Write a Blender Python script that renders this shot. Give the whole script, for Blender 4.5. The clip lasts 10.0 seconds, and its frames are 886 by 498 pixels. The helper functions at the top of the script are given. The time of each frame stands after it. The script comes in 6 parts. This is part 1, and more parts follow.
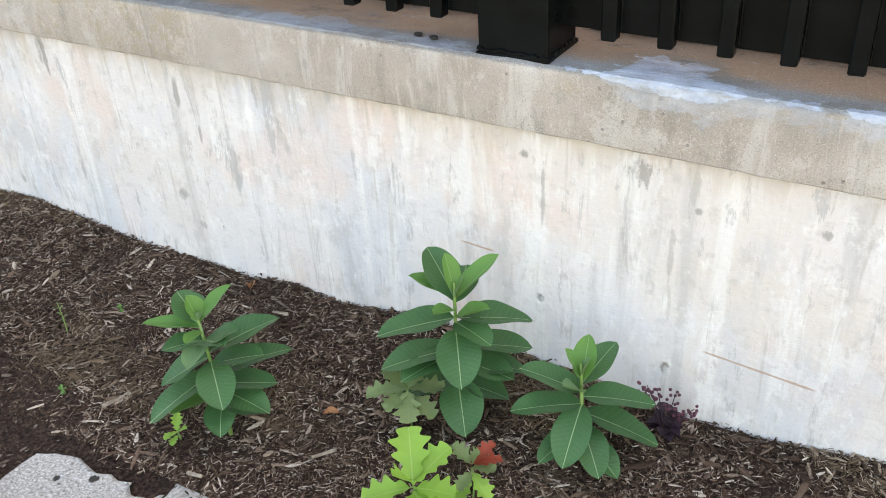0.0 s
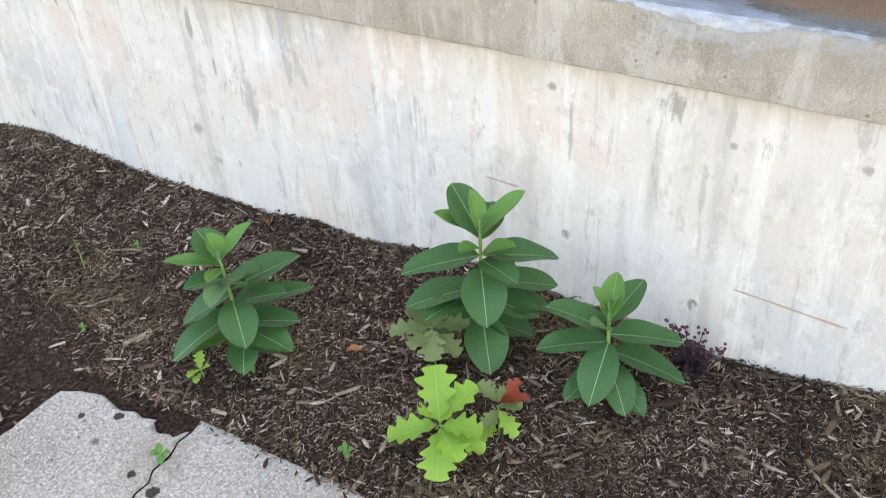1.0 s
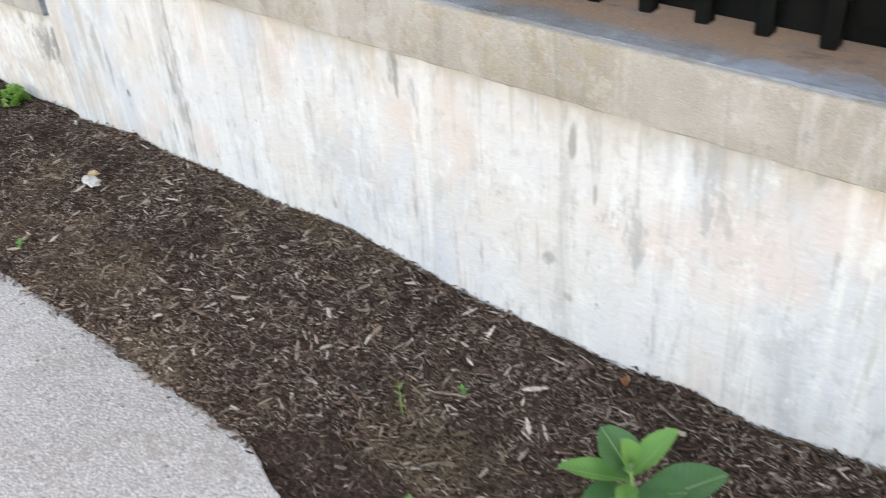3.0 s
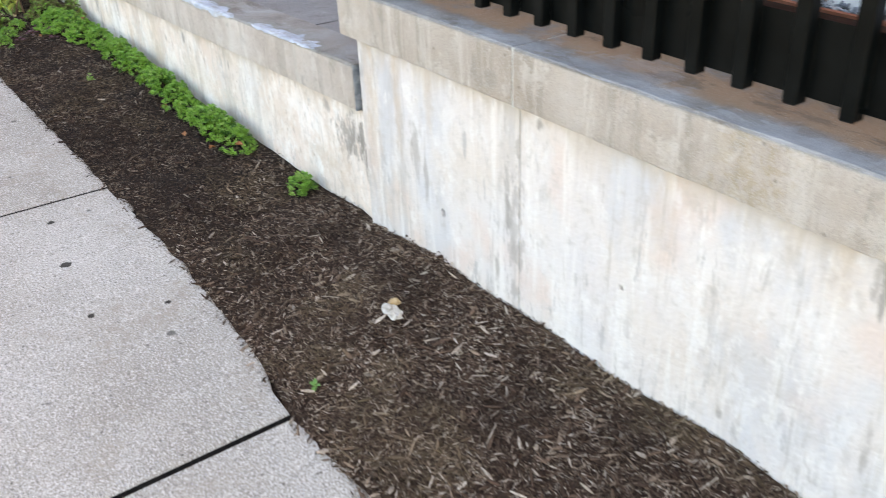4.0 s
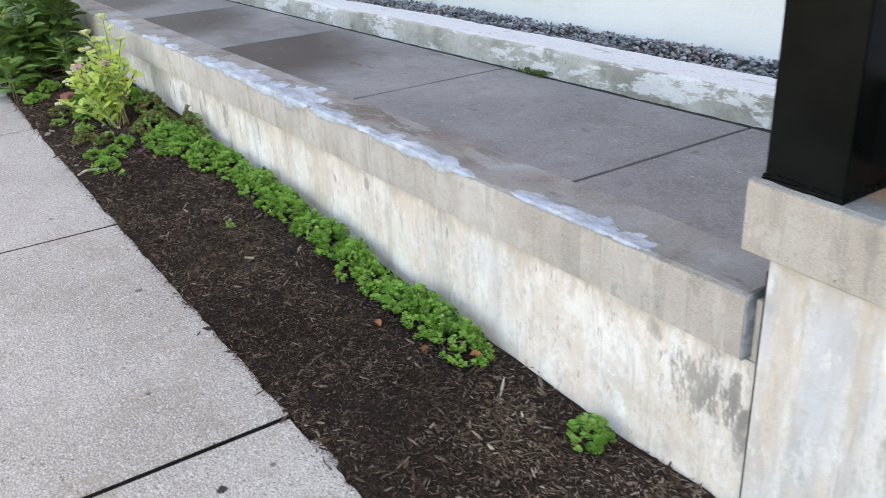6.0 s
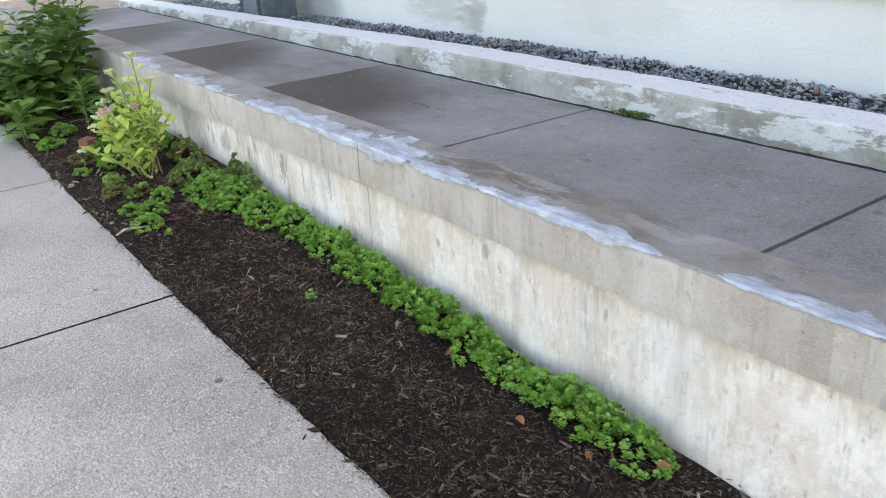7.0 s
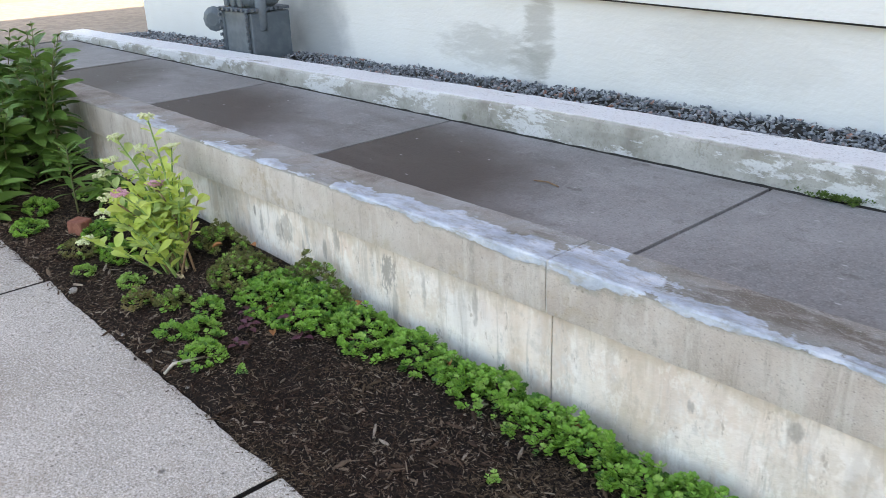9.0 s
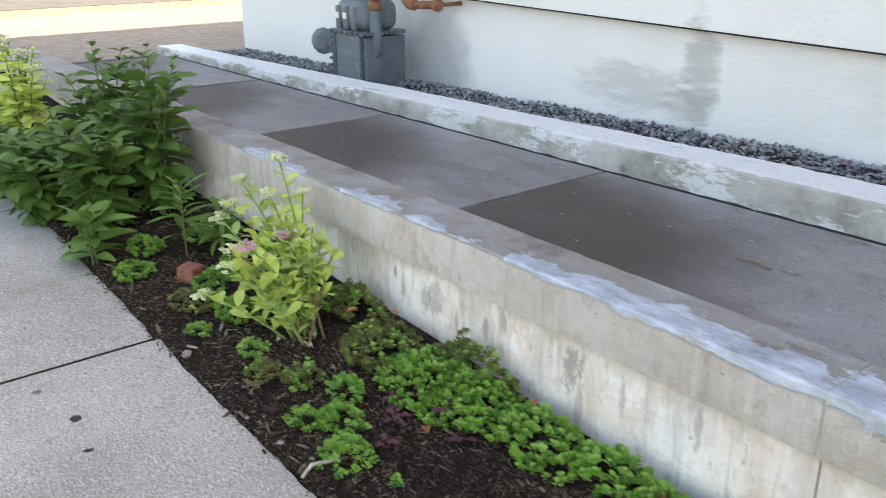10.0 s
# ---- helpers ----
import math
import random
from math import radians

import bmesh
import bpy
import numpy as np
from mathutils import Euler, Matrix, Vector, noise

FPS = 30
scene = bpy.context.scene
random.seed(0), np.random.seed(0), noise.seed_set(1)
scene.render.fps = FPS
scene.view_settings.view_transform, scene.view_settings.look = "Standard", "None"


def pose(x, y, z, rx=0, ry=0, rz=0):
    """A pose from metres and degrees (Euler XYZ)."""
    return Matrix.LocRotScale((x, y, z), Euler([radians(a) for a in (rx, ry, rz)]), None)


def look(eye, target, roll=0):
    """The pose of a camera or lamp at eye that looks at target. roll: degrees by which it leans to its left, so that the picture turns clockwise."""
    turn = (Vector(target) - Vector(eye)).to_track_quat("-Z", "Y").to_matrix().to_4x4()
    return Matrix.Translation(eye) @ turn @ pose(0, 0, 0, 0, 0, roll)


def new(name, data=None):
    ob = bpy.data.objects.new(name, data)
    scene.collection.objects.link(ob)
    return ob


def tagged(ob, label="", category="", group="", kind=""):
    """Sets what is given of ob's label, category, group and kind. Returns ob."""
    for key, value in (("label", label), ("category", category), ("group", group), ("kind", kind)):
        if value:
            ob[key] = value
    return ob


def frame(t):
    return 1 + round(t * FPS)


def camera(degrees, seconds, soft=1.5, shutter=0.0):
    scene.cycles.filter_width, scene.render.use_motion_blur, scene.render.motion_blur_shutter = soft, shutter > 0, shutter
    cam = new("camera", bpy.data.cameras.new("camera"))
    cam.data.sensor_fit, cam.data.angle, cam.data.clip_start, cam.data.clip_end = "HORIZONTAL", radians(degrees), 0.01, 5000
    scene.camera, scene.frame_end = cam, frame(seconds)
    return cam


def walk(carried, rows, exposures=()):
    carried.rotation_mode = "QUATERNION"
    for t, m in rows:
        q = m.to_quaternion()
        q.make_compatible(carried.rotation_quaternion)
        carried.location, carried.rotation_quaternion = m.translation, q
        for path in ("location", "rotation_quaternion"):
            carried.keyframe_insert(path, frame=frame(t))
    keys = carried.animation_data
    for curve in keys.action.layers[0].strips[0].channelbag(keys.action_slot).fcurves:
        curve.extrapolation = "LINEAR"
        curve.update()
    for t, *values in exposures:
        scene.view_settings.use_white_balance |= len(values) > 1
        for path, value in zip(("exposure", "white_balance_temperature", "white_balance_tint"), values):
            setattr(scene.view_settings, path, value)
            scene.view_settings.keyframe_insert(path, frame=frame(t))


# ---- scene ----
cam = camera(55.1, 10.0, soft=0.6, shutter=0.2)
PATH = [
    (0, (0.014, 0.082, 1.384), (-0.859, 1.579, 0.385), -3.2),
    (0.5, (-0.01, 0.089, 1.384), (-0.876, 1.574, 0.362), -2.9),
    (1, (-0.038, 0.095, 1.374), (-0.889, 1.507, 0.242), -3.8),
    (1.5, (-0.075, 0.105, 1.369), (-0.892, 1.445, 0.129), -4.3),
    (2, (-0.22, 0.149, 1.365), (-1.04, 1.542, 0.188), -3.4),
    (2.5, (-0.49, 0.203, 1.394), (-1.434, 1.575, 0.286), -3.1),
    (3, (-0.791, 0.221, 1.415), (-1.923, 1.486, 0.357), -3.7),
    (3.2, (-0.948, 0.225, 1.446), (-2.142, 1.451, 0.411), -3.9),
    (4.3, (-1.8, 0.301, 1.491), (-3.292, 1.263, 0.568), -1.7),
    (4.5, (-1.946, 0.307, 1.487), (-3.465, 1.257, 0.598), -1.2),
    (5, (-2.307, 0.291, 1.504), (-3.849, 1.272, 0.692), -1.4),
    (5.5, (-2.62, 0.307, 1.494), (-4.134, 1.339, 0.692), -2.3),
    (6, (-2.957, 0.312, 1.522), (-4.48, 1.313, 0.698), -2.9),
    (6.2, (-3.084, 0.292, 1.524), (-4.618, 1.275, 0.698), -3.1),
    (7.3, (-3.773, 0.146, 1.537), (-5.245, 1.266, 0.777), -2.9),
    (7.5, (-3.901, 0.155, 1.537), (-5.362, 1.297, 0.785), -2.6),
    (8, (-4.209, 0.162, 1.554), (-5.666, 1.319, 0.821), -1.7),
    (8.5, (-4.504, 0.14, 1.544), (-5.936, 1.326, 0.807), -2.2),
    (9, (-4.777, 0.1, 1.565), (-6.147, 1.35, 0.817), -2.0),
    (9.5, (-5.072, 0.131, 1.544), (-6.442, 1.385, 0.804), -0.9),
    (10, (-5.38, 0.144, 1.572), (-6.843, 1.31, 0.867), -0.3),
]
walk(cam, [(t, look(eye, target, roll)) for t, eye, target, roll in PATH],
     exposures=[(0.0, 2.5, 9400, 12), (4.5, 2.58, 9500, 13), (7.5, 2.32, 9100, 12), (10.0, 2.26, 9100, 12)])

# ---------------------------------------------------------------- light
SUN_DIR = Vector((2.4, 5.7, 7.4)).normalized()
world = bpy.data.worlds.new("sky")
scene.world = world
world.use_nodes = True
_wn = world.node_tree
_bg = _wn.nodes["Background"]
_sky = _wn.nodes.new("ShaderNodeTexSky")
_sky.sky_type, _sky.sun_disc = "NISHITA", False
_sky.sun_elevation = math.asin(SUN_DIR.z)
_sky.sun_rotation = math.atan2(SUN_DIR.x, SUN_DIR.y)
_sky.dust_density = 2.0
_wn.links.new(_sky.outputs[0], _bg.inputs[0])
_bg.inputs[1].default_value = 0.15
sun = new("sun", bpy.data.lights.new("sun", "SUN"))
sun.data.energy, sun.data.angle, sun.data.color = 4.0, radians(0.5), (1.0, 0.95, 0.87)
sun.matrix_world = look(SUN_DIR * 30, (0, 0, 0))


# ---------------------------------------------------------------- materials
class Nodes:
    """A small builder of procedural materials."""

    def __init__(self, name, rough=0.8, metal=0.0, spec=0.5):
        self.m = bpy.data.materials.new(name)
        self.m.use_nodes = True
        self.t = self.m.node_tree
        self.b = self.t.nodes["Principled BSDF"]
        self.b.inputs["Roughness"].default_value = rough
        self.b.inputs["Metallic"].default_value = metal
        self.b.inputs["Specular IOR Level"].default_value = spec
        self.co = self.t.nodes.new("ShaderNodeTexCoord")
        self.p = self.co.outputs["Object"]

    def put(self, node, slot, value):
        if hasattr(value, "is_output"):
            self.t.links.new(value, node.inputs[slot])
        elif isinstance(value, tuple) and len(value) == 3 and node.inputs[slot].type == "RGBA":
            node.inputs[slot].default_value = (*value, 1)
        else:
            node.inputs[slot].default_value = value

    def scaled(self, sx, sy, sz, shift=(0, 0, 0), vec=None):
        n = self.t.nodes.new("ShaderNodeMapping")
        self.put(n, 0, vec or self.p)
        n.inputs["Location"].default_value = shift
        n.inputs["Scale"].default_value = (sx, sy, sz)
        return n.outputs[0]

    def noise(self, scale, detail=4.0, rough=0.55, vec=None, distort=0.0):
        n = self.t.nodes.new("ShaderNodeTexNoise")
        self.put(n, "Vector", vec or self.p)
        n.inputs["Scale"].default_value, n.inputs["Detail"].default_value = scale, detail
        n.inputs["Roughness"].default_value, n.inputs["Distortion"].default_value = rough, distort
        return n.outputs["Fac"]

    def cells(self, scale, out="Distance", vec=None, feature="F1"):
        n = self.t.nodes.new("ShaderNodeTexVoronoi")
        n.feature = feature
        self.put(n, "Vector", vec or self.p)
        n.inputs["Scale"].default_value = scale
        return n.outputs[out]

    def xyz(self, vec=None):
        n = self.t.nodes.new("ShaderNodeSeparateXYZ")
        self.put(n, 0, vec or self.p)
        return n.outputs

    def calc(self, op, a, b=0.0, clamp=False):
        n = self.t.nodes.new("ShaderNodeMath")
        n.operation, n.use_clamp = op, clamp
        self.put(n, 0, a)
        self.put(n, 1, b)
        return n.outputs[0]

    def step(self, value, lo, hi, out_lo=0.0, out_hi=1.0):
        n = self.t.nodes.new("ShaderNodeMapRange")
        n.interpolation_type = "SMOOTHSTEP"
        self.put(n, 0, value)
        for i, v in enumerate((lo, hi, out_lo, out_hi)):
            self.put(n, i + 1, v)
        return n.outputs[0]

    def mix(self, fac, a, b):
        n = self.t.nodes.new("ShaderNodeMix")
        n.data_type = "RGBA"
        self.put(n, 0, fac)
        self.put(n, 6, a)
        self.put(n, 7, b)
        return n.outputs[2]

    def ramp(self, fac, *stops):
        n = self.t.nodes.new("ShaderNodeValToRGB")
        self.put(n, 0, fac)
        e = n.color_ramp.elements
        while len(e) < len(stops):
            e.new(0.5)
        for el, (p, c) in zip(e, stops):
            el.position, el.color = p, (*c, 1)
        return n.outputs[0]

    def island(self):
        return self.t.nodes.new("ShaderNodeNewGeometry").outputs["Random Per Island"]

    def own(self):
        return self.t.nodes.new("ShaderNodeObjectInfo").outputs["Random"]

    def done(self, color, rough=None, bump=None, height=0.002, extra=None):
        self.put(self.b, "Base Color", color)
        if rough is not None:
            self.put(self.b, "Roughness", rough)
        if bump is not None:
            n = self.t.nodes.new("ShaderNodeBump")
            n.inputs["Distance"].default_value = height
            n.inputs["Strength"].default_value = 1.0
            self.put(n, "Height", bump)
            self.t.links.new(n.outputs[0], self.b.inputs["Normal"])
        return self.m


def wall_concrete(name, warm, stains, lip, scratches=(), streak=1.0, base=((0.68, 0.62, 0.57), (0.725, 0.695, 0.68), (0.68, 0.67, 0.69))):
    """Pale weathered concrete with run marks, blue-grey and pink blotches and small pits. lip: height and slope of the coping's lower edge, under which tan water stains hang; stains: centre x, z, half sizes and strength of dark marks; scratches: from x to x, height and fall."""
    n = Nodes(name, 0.85, spec=0.3)
    x, y, z = n.xyz()
    c = n.ramp(n.noise(1.9, 6, 0.6), (0.34, base[0]), (0.5, base[1]), (0.66, base[2]))
    c = n.mix(n.calc("MULTIPLY", n.step(n.noise(2.3, 5, vec=n.scaled(1, 1, 0.7, (3, 1, 7))), 0.46, 0.62), 0.24 + warm), c, tuple(v * (1 + warm * 0.25) for v in (0.69, 0.59, 0.51)))
    c = n.mix(n.calc("MULTIPLY", n.step(n.noise(1.7, 5, 0.6, vec=n.scaled(1.5, 1, 0.7, (9, 4, 2))), 0.48, 0.60), 0.52 - warm * 0.8), c, (0.54, 0.575, 0.625))
    c = n.mix(n.calc("MULTIPLY", n.step(n.noise(2.8, 3, vec=n.scaled(1.2, 1, 1, (5, 8, 1))), 0.53, 0.68), 0.5), c, (0.74, 0.58, 0.51))
    runs = n.noise(1.0, 7, 0.62, vec=n.scaled(9, 1, 0.9), distort=0.5)
    c = n.mix(n.calc("MULTIPLY", n.step(runs, 0.52, 0.66), 0.40 * streak), c, (0.40, 0.395, 0.39))
    c = n.mix(n.calc("MULTIPLY", n.step(n.noise(1.0, 6, 0.65, vec=n.scaled(15, 1, 1.3, (7, 0, 3)), distort=0.4), 0.53, 0.65), 0.55 * streak), c, (0.83, 0.82, 0.80))
    fine = n.noise(1.0, 6, 0.68, vec=n.scaled(34, 1, 2.2, (2, 0, 5)), distort=0.6)
    c = n.mix(n.calc("MULTIPLY", n.step(fine, 0.57, 0.68), 0.5 * streak), c, (0.45, 0.42, 0.38))
    mott = n.noise(22, 6, 0.72)
    c = n.mix(n.calc("MULTIPLY", n.step(mott, 0.52, 0.68), 0.38), c, (0.47, 0.45, 0.42))
    c = n.mix(n.calc("MULTIPLY", n.step(n.noise(16, 6, 0.7, vec=n.scaled(1, 1, 0.7, (1, 9, 4))), 0.56, 0.66), 0.5), c, (0.84, 0.83, 0.81) if warm < 0.2 else (0.91, 0.885, 0.855))
    if warm > 0.2:
        c = n.mix(n.calc("MULTIPLY", n.step(n.noise(2.8, 9, 0.72, vec=n.scaled(1.2, 1, 0.9, (2, 8, 3))), 0.49, 0.56), 0.5), c, (0.71, 0.585, 0.50))
        c = n.mix(n.calc("MULTIPLY", n.step(n.noise(1.0, 9, 0.74, vec=n.scaled(10, 1, 2.0, (3, 1, 4)), distort=0.4), 0.55, 0.60), 0.45), c, (0.50, 0.45, 0.40))
        c = n.mix(n.calc("MULTIPLY", n.step(n.noise(5.5, 8, 0.76, vec=n.scaled(1, 1, 0.8, (6, 3, 8))), 0.53, 0.63), 0.5), c, (0.60, 0.51, 0.43))
        c = n.mix(n.calc("MULTIPLY", n.step(n.noise(4.0, 7, 0.7, vec=n.scaled(2.2, 1, 0.6, (1, 6, 3))), 0.57, 0.66), 0.5), c, (0.93, 0.91, 0.885))
        c = n.mix(n.calc("MULTIPLY", n.step(n.noise(13, 7, 0.78, vec=n.scaled(1.6, 1, 0.7, (9, 1, 1))), 0.62, 0.68), 0.5), c, (0.45, 0.39, 0.34))
        c = n.mix(n.calc("MULTIPLY", n.step(n.noise(15, 10, 0.8, vec=n.scaled(1.7, 1, 0.75, (4, 3, 2))), 0.595, 0.612), 0.65), c, (0.40, 0.335, 0.285))
    c = n.mix(n.calc("MULTIPLY", n.step(n.noise(7, 10, 0.76, vec=n.scaled(1.3, 1, 0.75, (3, 9, 9))), 0.555, 0.575), 0.34), c, (0.80, 0.80, 0.80) if warm < 0.2 else (0.93, 0.91, 0.885))
    c = n.mix(n.calc("MULTIPLY", n.step(n.noise(10, 10, 0.8, vec=n.scaled(1.4, 1, 0.6, (7, 2, 6))), 0.58, 0.60), 0.36), c, (0.47, 0.45, 0.43))
    c = n.mix(n.calc("MULTIPLY", n.step(n.noise(1.0, 9, 0.76, vec=n.scaled(26, 1, 3.2, (5, 0, 1)), distort=0.5), 0.595, 0.625), 0.40 * streak), c, (0.38, 0.37, 0.355))
    fall = n.calc("SUBTRACT", n.calc("ADD", n.calc("MULTIPLY", x, lip[1]), lip[0]), z)
    reach = n.step(n.noise(1.0, 7, 0.7, vec=n.scaled(7, 1, 0.5, (2, 6, 0)), distort=0.3), 0.40, 0.70, 0.010, 0.15)
    drip = n.step(n.calc("DIVIDE", fall, reach), 1.1, 0.15)
    c = n.mix(n.calc("MULTIPLY", drip, 0.42), c, (0.50, 0.43, 0.35))
    pit = n.calc("MULTIPLY", n.step(n.cells(7.0, vec=n.scaled(1, 1, 0.7)), 0.095, 0.03), n.step(n.noise(3.1, 2, vec=n.scaled(1, 1, 1, (1, 2, 9))), 0.56, 0.60))
    pit = n.calc("MULTIPLY", pit, n.step(n.noise(38, 5, 0.7), 0.46, 0.58))
    blot = n.step(n.noise(8, 6, 0.72, vec=n.scaled(1.5, 1, 0.45, (4, 4, 4))), 0.60, 0.66)
    c = n.mix(n.calc("MULTIPLY", blot, 0.6), c, (0.40, 0.40, 0.40))
    c = n.mix(n.calc("MULTIPLY", pit, 0.6), c, (0.30, 0.28, 0.26))
    rag = n.calc("SUBTRACT", n.noise(22, 6, 0.75, vec=n.scaled(1.6, 1, 0.6)), 0.5)
    for sx, sz, hx, hz, gain in stains:
        d = n.calc("ADD", n.calc("POWER", n.calc("DIVIDE", n.calc("SUBTRACT", x, sx), hx), 2.0), n.calc("POWER", n.calc("DIVIDE", n.calc("SUBTRACT", z, sz), hz), 2.0))
        d = n.calc("ADD", d, n.calc("MULTIPLY", rag, 2.5 if gain < 0 else 9.0 if hx > 0.03 else 4.0))
        c = n.mix(n.calc("MULTIPLY", n.step(d, 1.0, 0.1 if gain > 0 else -0.7), abs(gain)), c, (0.29, 0.27, 0.25) if gain > 0 else (0.56, 0.44, 0.33))
    for sx, ex, z0, fall in scratches:
        on = n.calc("MULTIPLY", n.step(x, sx - 0.01, sx + 0.01), n.step(x, ex + 0.01, ex - 0.01))
        off = n.calc("ABSOLUTE", n.calc("SUBTRACT", n.calc("ADD", z, n.calc("MULTIPLY", n.calc("SUBTRACT", x, sx), fall)), z0))
        off = n.calc("ADD", off, n.calc("MULTIPLY", rag, 0.006))
        c = n.mix(n.calc("MULTIPLY", n.calc("MULTIPLY", on, n.step(off, 0.0035, 0.0012)), 0.7), c, (0.42, 0.24, 0.15))
    h = n.calc("ADD", n.calc("MULTIPLY", n.noise(90, 4), 0.4), n.calc("SUBTRACT", n.calc("MULTIPLY", n.noise(9, 4), 1.0), n.calc("MULTIPLY", pit, 1.6)))
    return n.done(c, n.step(mott, 0.3, 0.7, 0.75, 0.95), h, 0.005)


def cap_concrete(name, z0, slope, y0, paint, tan, rusty, body=((0.42, 0.365, 0.315), (0.52, 0.468, 0.42), (0.60, 0.56, 0.52)), streak=1.0, wet=()):
    """Grey-tan cast coping with fine grit, run marks and flaking blue-white paint along its upper edge. paint: from x to x, reach over the top, reach down the face, cover; wet: from x to x of dark damp marks on the top."""
    n = Nodes(name, 0.9, spec=0.3)
    x, y, z = n.xyz()
    dz = n.calc("SUBTRACT", n.calc("ADD", n.calc("MULTIPLY", x, slope), z0), z)
    c = n.ramp(n.noise(3.0, 8, 0.68), (0.36, body[0]), (0.52, body[1]), (0.66, body[2]))
    runs = n.noise(1.0, 8, 0.7, vec=n.scaled(17, 1, 1.5, (1, 0, 0)), distort=0.3)
    c = n.mix(n.calc("MULTIPLY", n.step(runs, 0.53, 0.63), 0.42 * streak), c, (0.30, 0.27, 0.23))
    pale = n.noise(1.0, 8, 0.7, vec=n.scaled(13, 1, 1.9, (6, 0, 2)), distort=0.3)
    c = n.mix(n.calc("MULTIPLY", n.step(pale, 0.53, 0.63), 0.5), c, (0.70, 0.675, 0.64))
    c = n.mix(n.calc("MULTIPLY", n.step(n.noise(8, 9, 0.78, vec=n.scaled(1, 1, 0.8, (2, 7, 5))), 0.55, 0.59), 0.45), c, (0.66, 0.635, 0.595))
    c = n.mix(n.calc("MULTIPLY", n.step(n.noise(12, 9, 0.78, vec=n.scaled(1, 1, 0.6, (5, 2, 1))), 0.58, 0.62), 0.45), c, (0.31, 0.29, 0.26))
    ochre = n.calc("MULTIPLY", n.step(n.noise(2.2, 4, vec=n.scaled(1, 1, 1, (8, 8, 2))), 0.52, 0.62), n.step(n.noise(30, 6, 0.75), 0.46, 0.56))
    c = n.mix(n.calc("MULTIPLY", ochre, 0.45), c, (0.42, 0.33, 0.20))
    top = n.step(dz, 0.012, 0.004)
    tc = n.ramp(n.noise(4.2, 9, 0.7, vec=n.scaled(1, 1, 1, (2, 5, 0)), distort=0.4), (0.34, (0.20, 0.185, 0.17)), (0.47, tan), (0.58, (0.33, 0.335, 0.34)), (0.72, (0.43, 0.44, 0.45)))
    rust = n.calc("MULTIPLY", n.step(n.noise(6, 7, 0.7, vec=n.scaled(0.7, 1, 1, (0, 3, 3))), 0.34, 0.50), n.step(n.calc("ADD", y, n.calc("MULTIPLY", n.noise(9, 6, 0.65, vec=n.scaled(0.6, 1, 1, (7, 1, 0))), 0.13)), y0 + 0.115, y0 + 0.165))
    tc = n.mix(n.calc("MULTIPLY", rust, rusty), tc, (0.47, 0.33, 0.225))
    tc = n.mix(n.calc("MULTIPLY", n.step(n.noise(7, 9, 0.75, vec=n.scaled(0.6, 1.3, 1, (4, 4, 1))), 0.57, 0.62), 0.6), tc, (0.165, 0.145, 0.125))
    tc = n.mix(n.calc("MULTIPLY", n.step(n.noise(15, 9, 0.8, vec=n.scaled(0.5, 1.2, 1, (1, 7, 7))), 0.62, 0.655), 0.6), tc, (0.56, 0.585, 0.61))
    for lo, hi in wet:
        damp = n.calc("MULTIPLY", n.step(x, lo - 0.1, lo + 0.1), n.step(x, hi + 0.1, hi - 0.1))
        damp = n.calc("MULTIPLY", damp, n.step(n.noise(5.5, 8, 0.7, vec=n.scaled(0.6, 1.6, 1, (3, 2, 8)), distort=0.5), 0.47, 0.53))
        tc = n.mix(n.calc("MULTIPLY", damp, 0.7), tc, (0.135, 0.112, 0.09))
    c = n.mix(top, c, tc)
    # exposed sand and small aggregate
    sand = n.noise(330, 3, 0.6)
    c = n.mix(n.calc("MULTIPLY", n.step(sand, 0.56, 0.66), 0.42), c, (0.72, 0.69, 0.65))
    c = n.mix(n.calc("MULTIPLY", n.step(sand, 0.44, 0.34), 0.34), c, (0.15, 0.13, 0.11))
    stone = n.step(n.cells(95), 0.20, 0.12)
    tint = n.xyz(n.cells(95, "Color"))
    c = n.mix(n.calc("MULTIPLY", n.calc("MULTIPLY", stone, n.step(tint[0], 0.72, 0.78)), 0.5), c, (0.68, 0.65, 0.62))
    c = n.mix(n.calc("MULTIPLY", n.calc("MULTIPLY", stone, n.step(tint[1], 0.82, 0.86)), 0.6), c, (0.20, 0.18, 0.16))
    hole = n.calc("MULTIPLY", n.step(n.cells(34), 0.15, 0.08), n.step(n.noise(8, 3), 0.52, 0.58))
    c = n.mix(n.calc("MULTIPLY", hole, 0.5), c, (0.16, 0.14, 0.12))
    # paint
    over = n.calc("MAXIMUM", n.calc("SUBTRACT", y, y0), 0.0)
    under = n.calc("MAXIMUM", dz, 0.0)
    rag = n.calc("MULTIPLY", n.calc("SUBTRACT", n.noise(9, 10, 0.72, vec=n.scaled(0.75, 1.3, 1.6, (8, 1, 1)), distort=0.3), 0.5), 3.6)
    rag = n.calc("ADD", rag, n.calc("MULTIPLY", n.calc("SUBTRACT", n.noise(2.6, 5, 0.6, vec=n.scaled(1, 0.4, 0.4, (5, 5, 5))), 0.44), 6.0))
    pm, rim = 0.0, 0.0
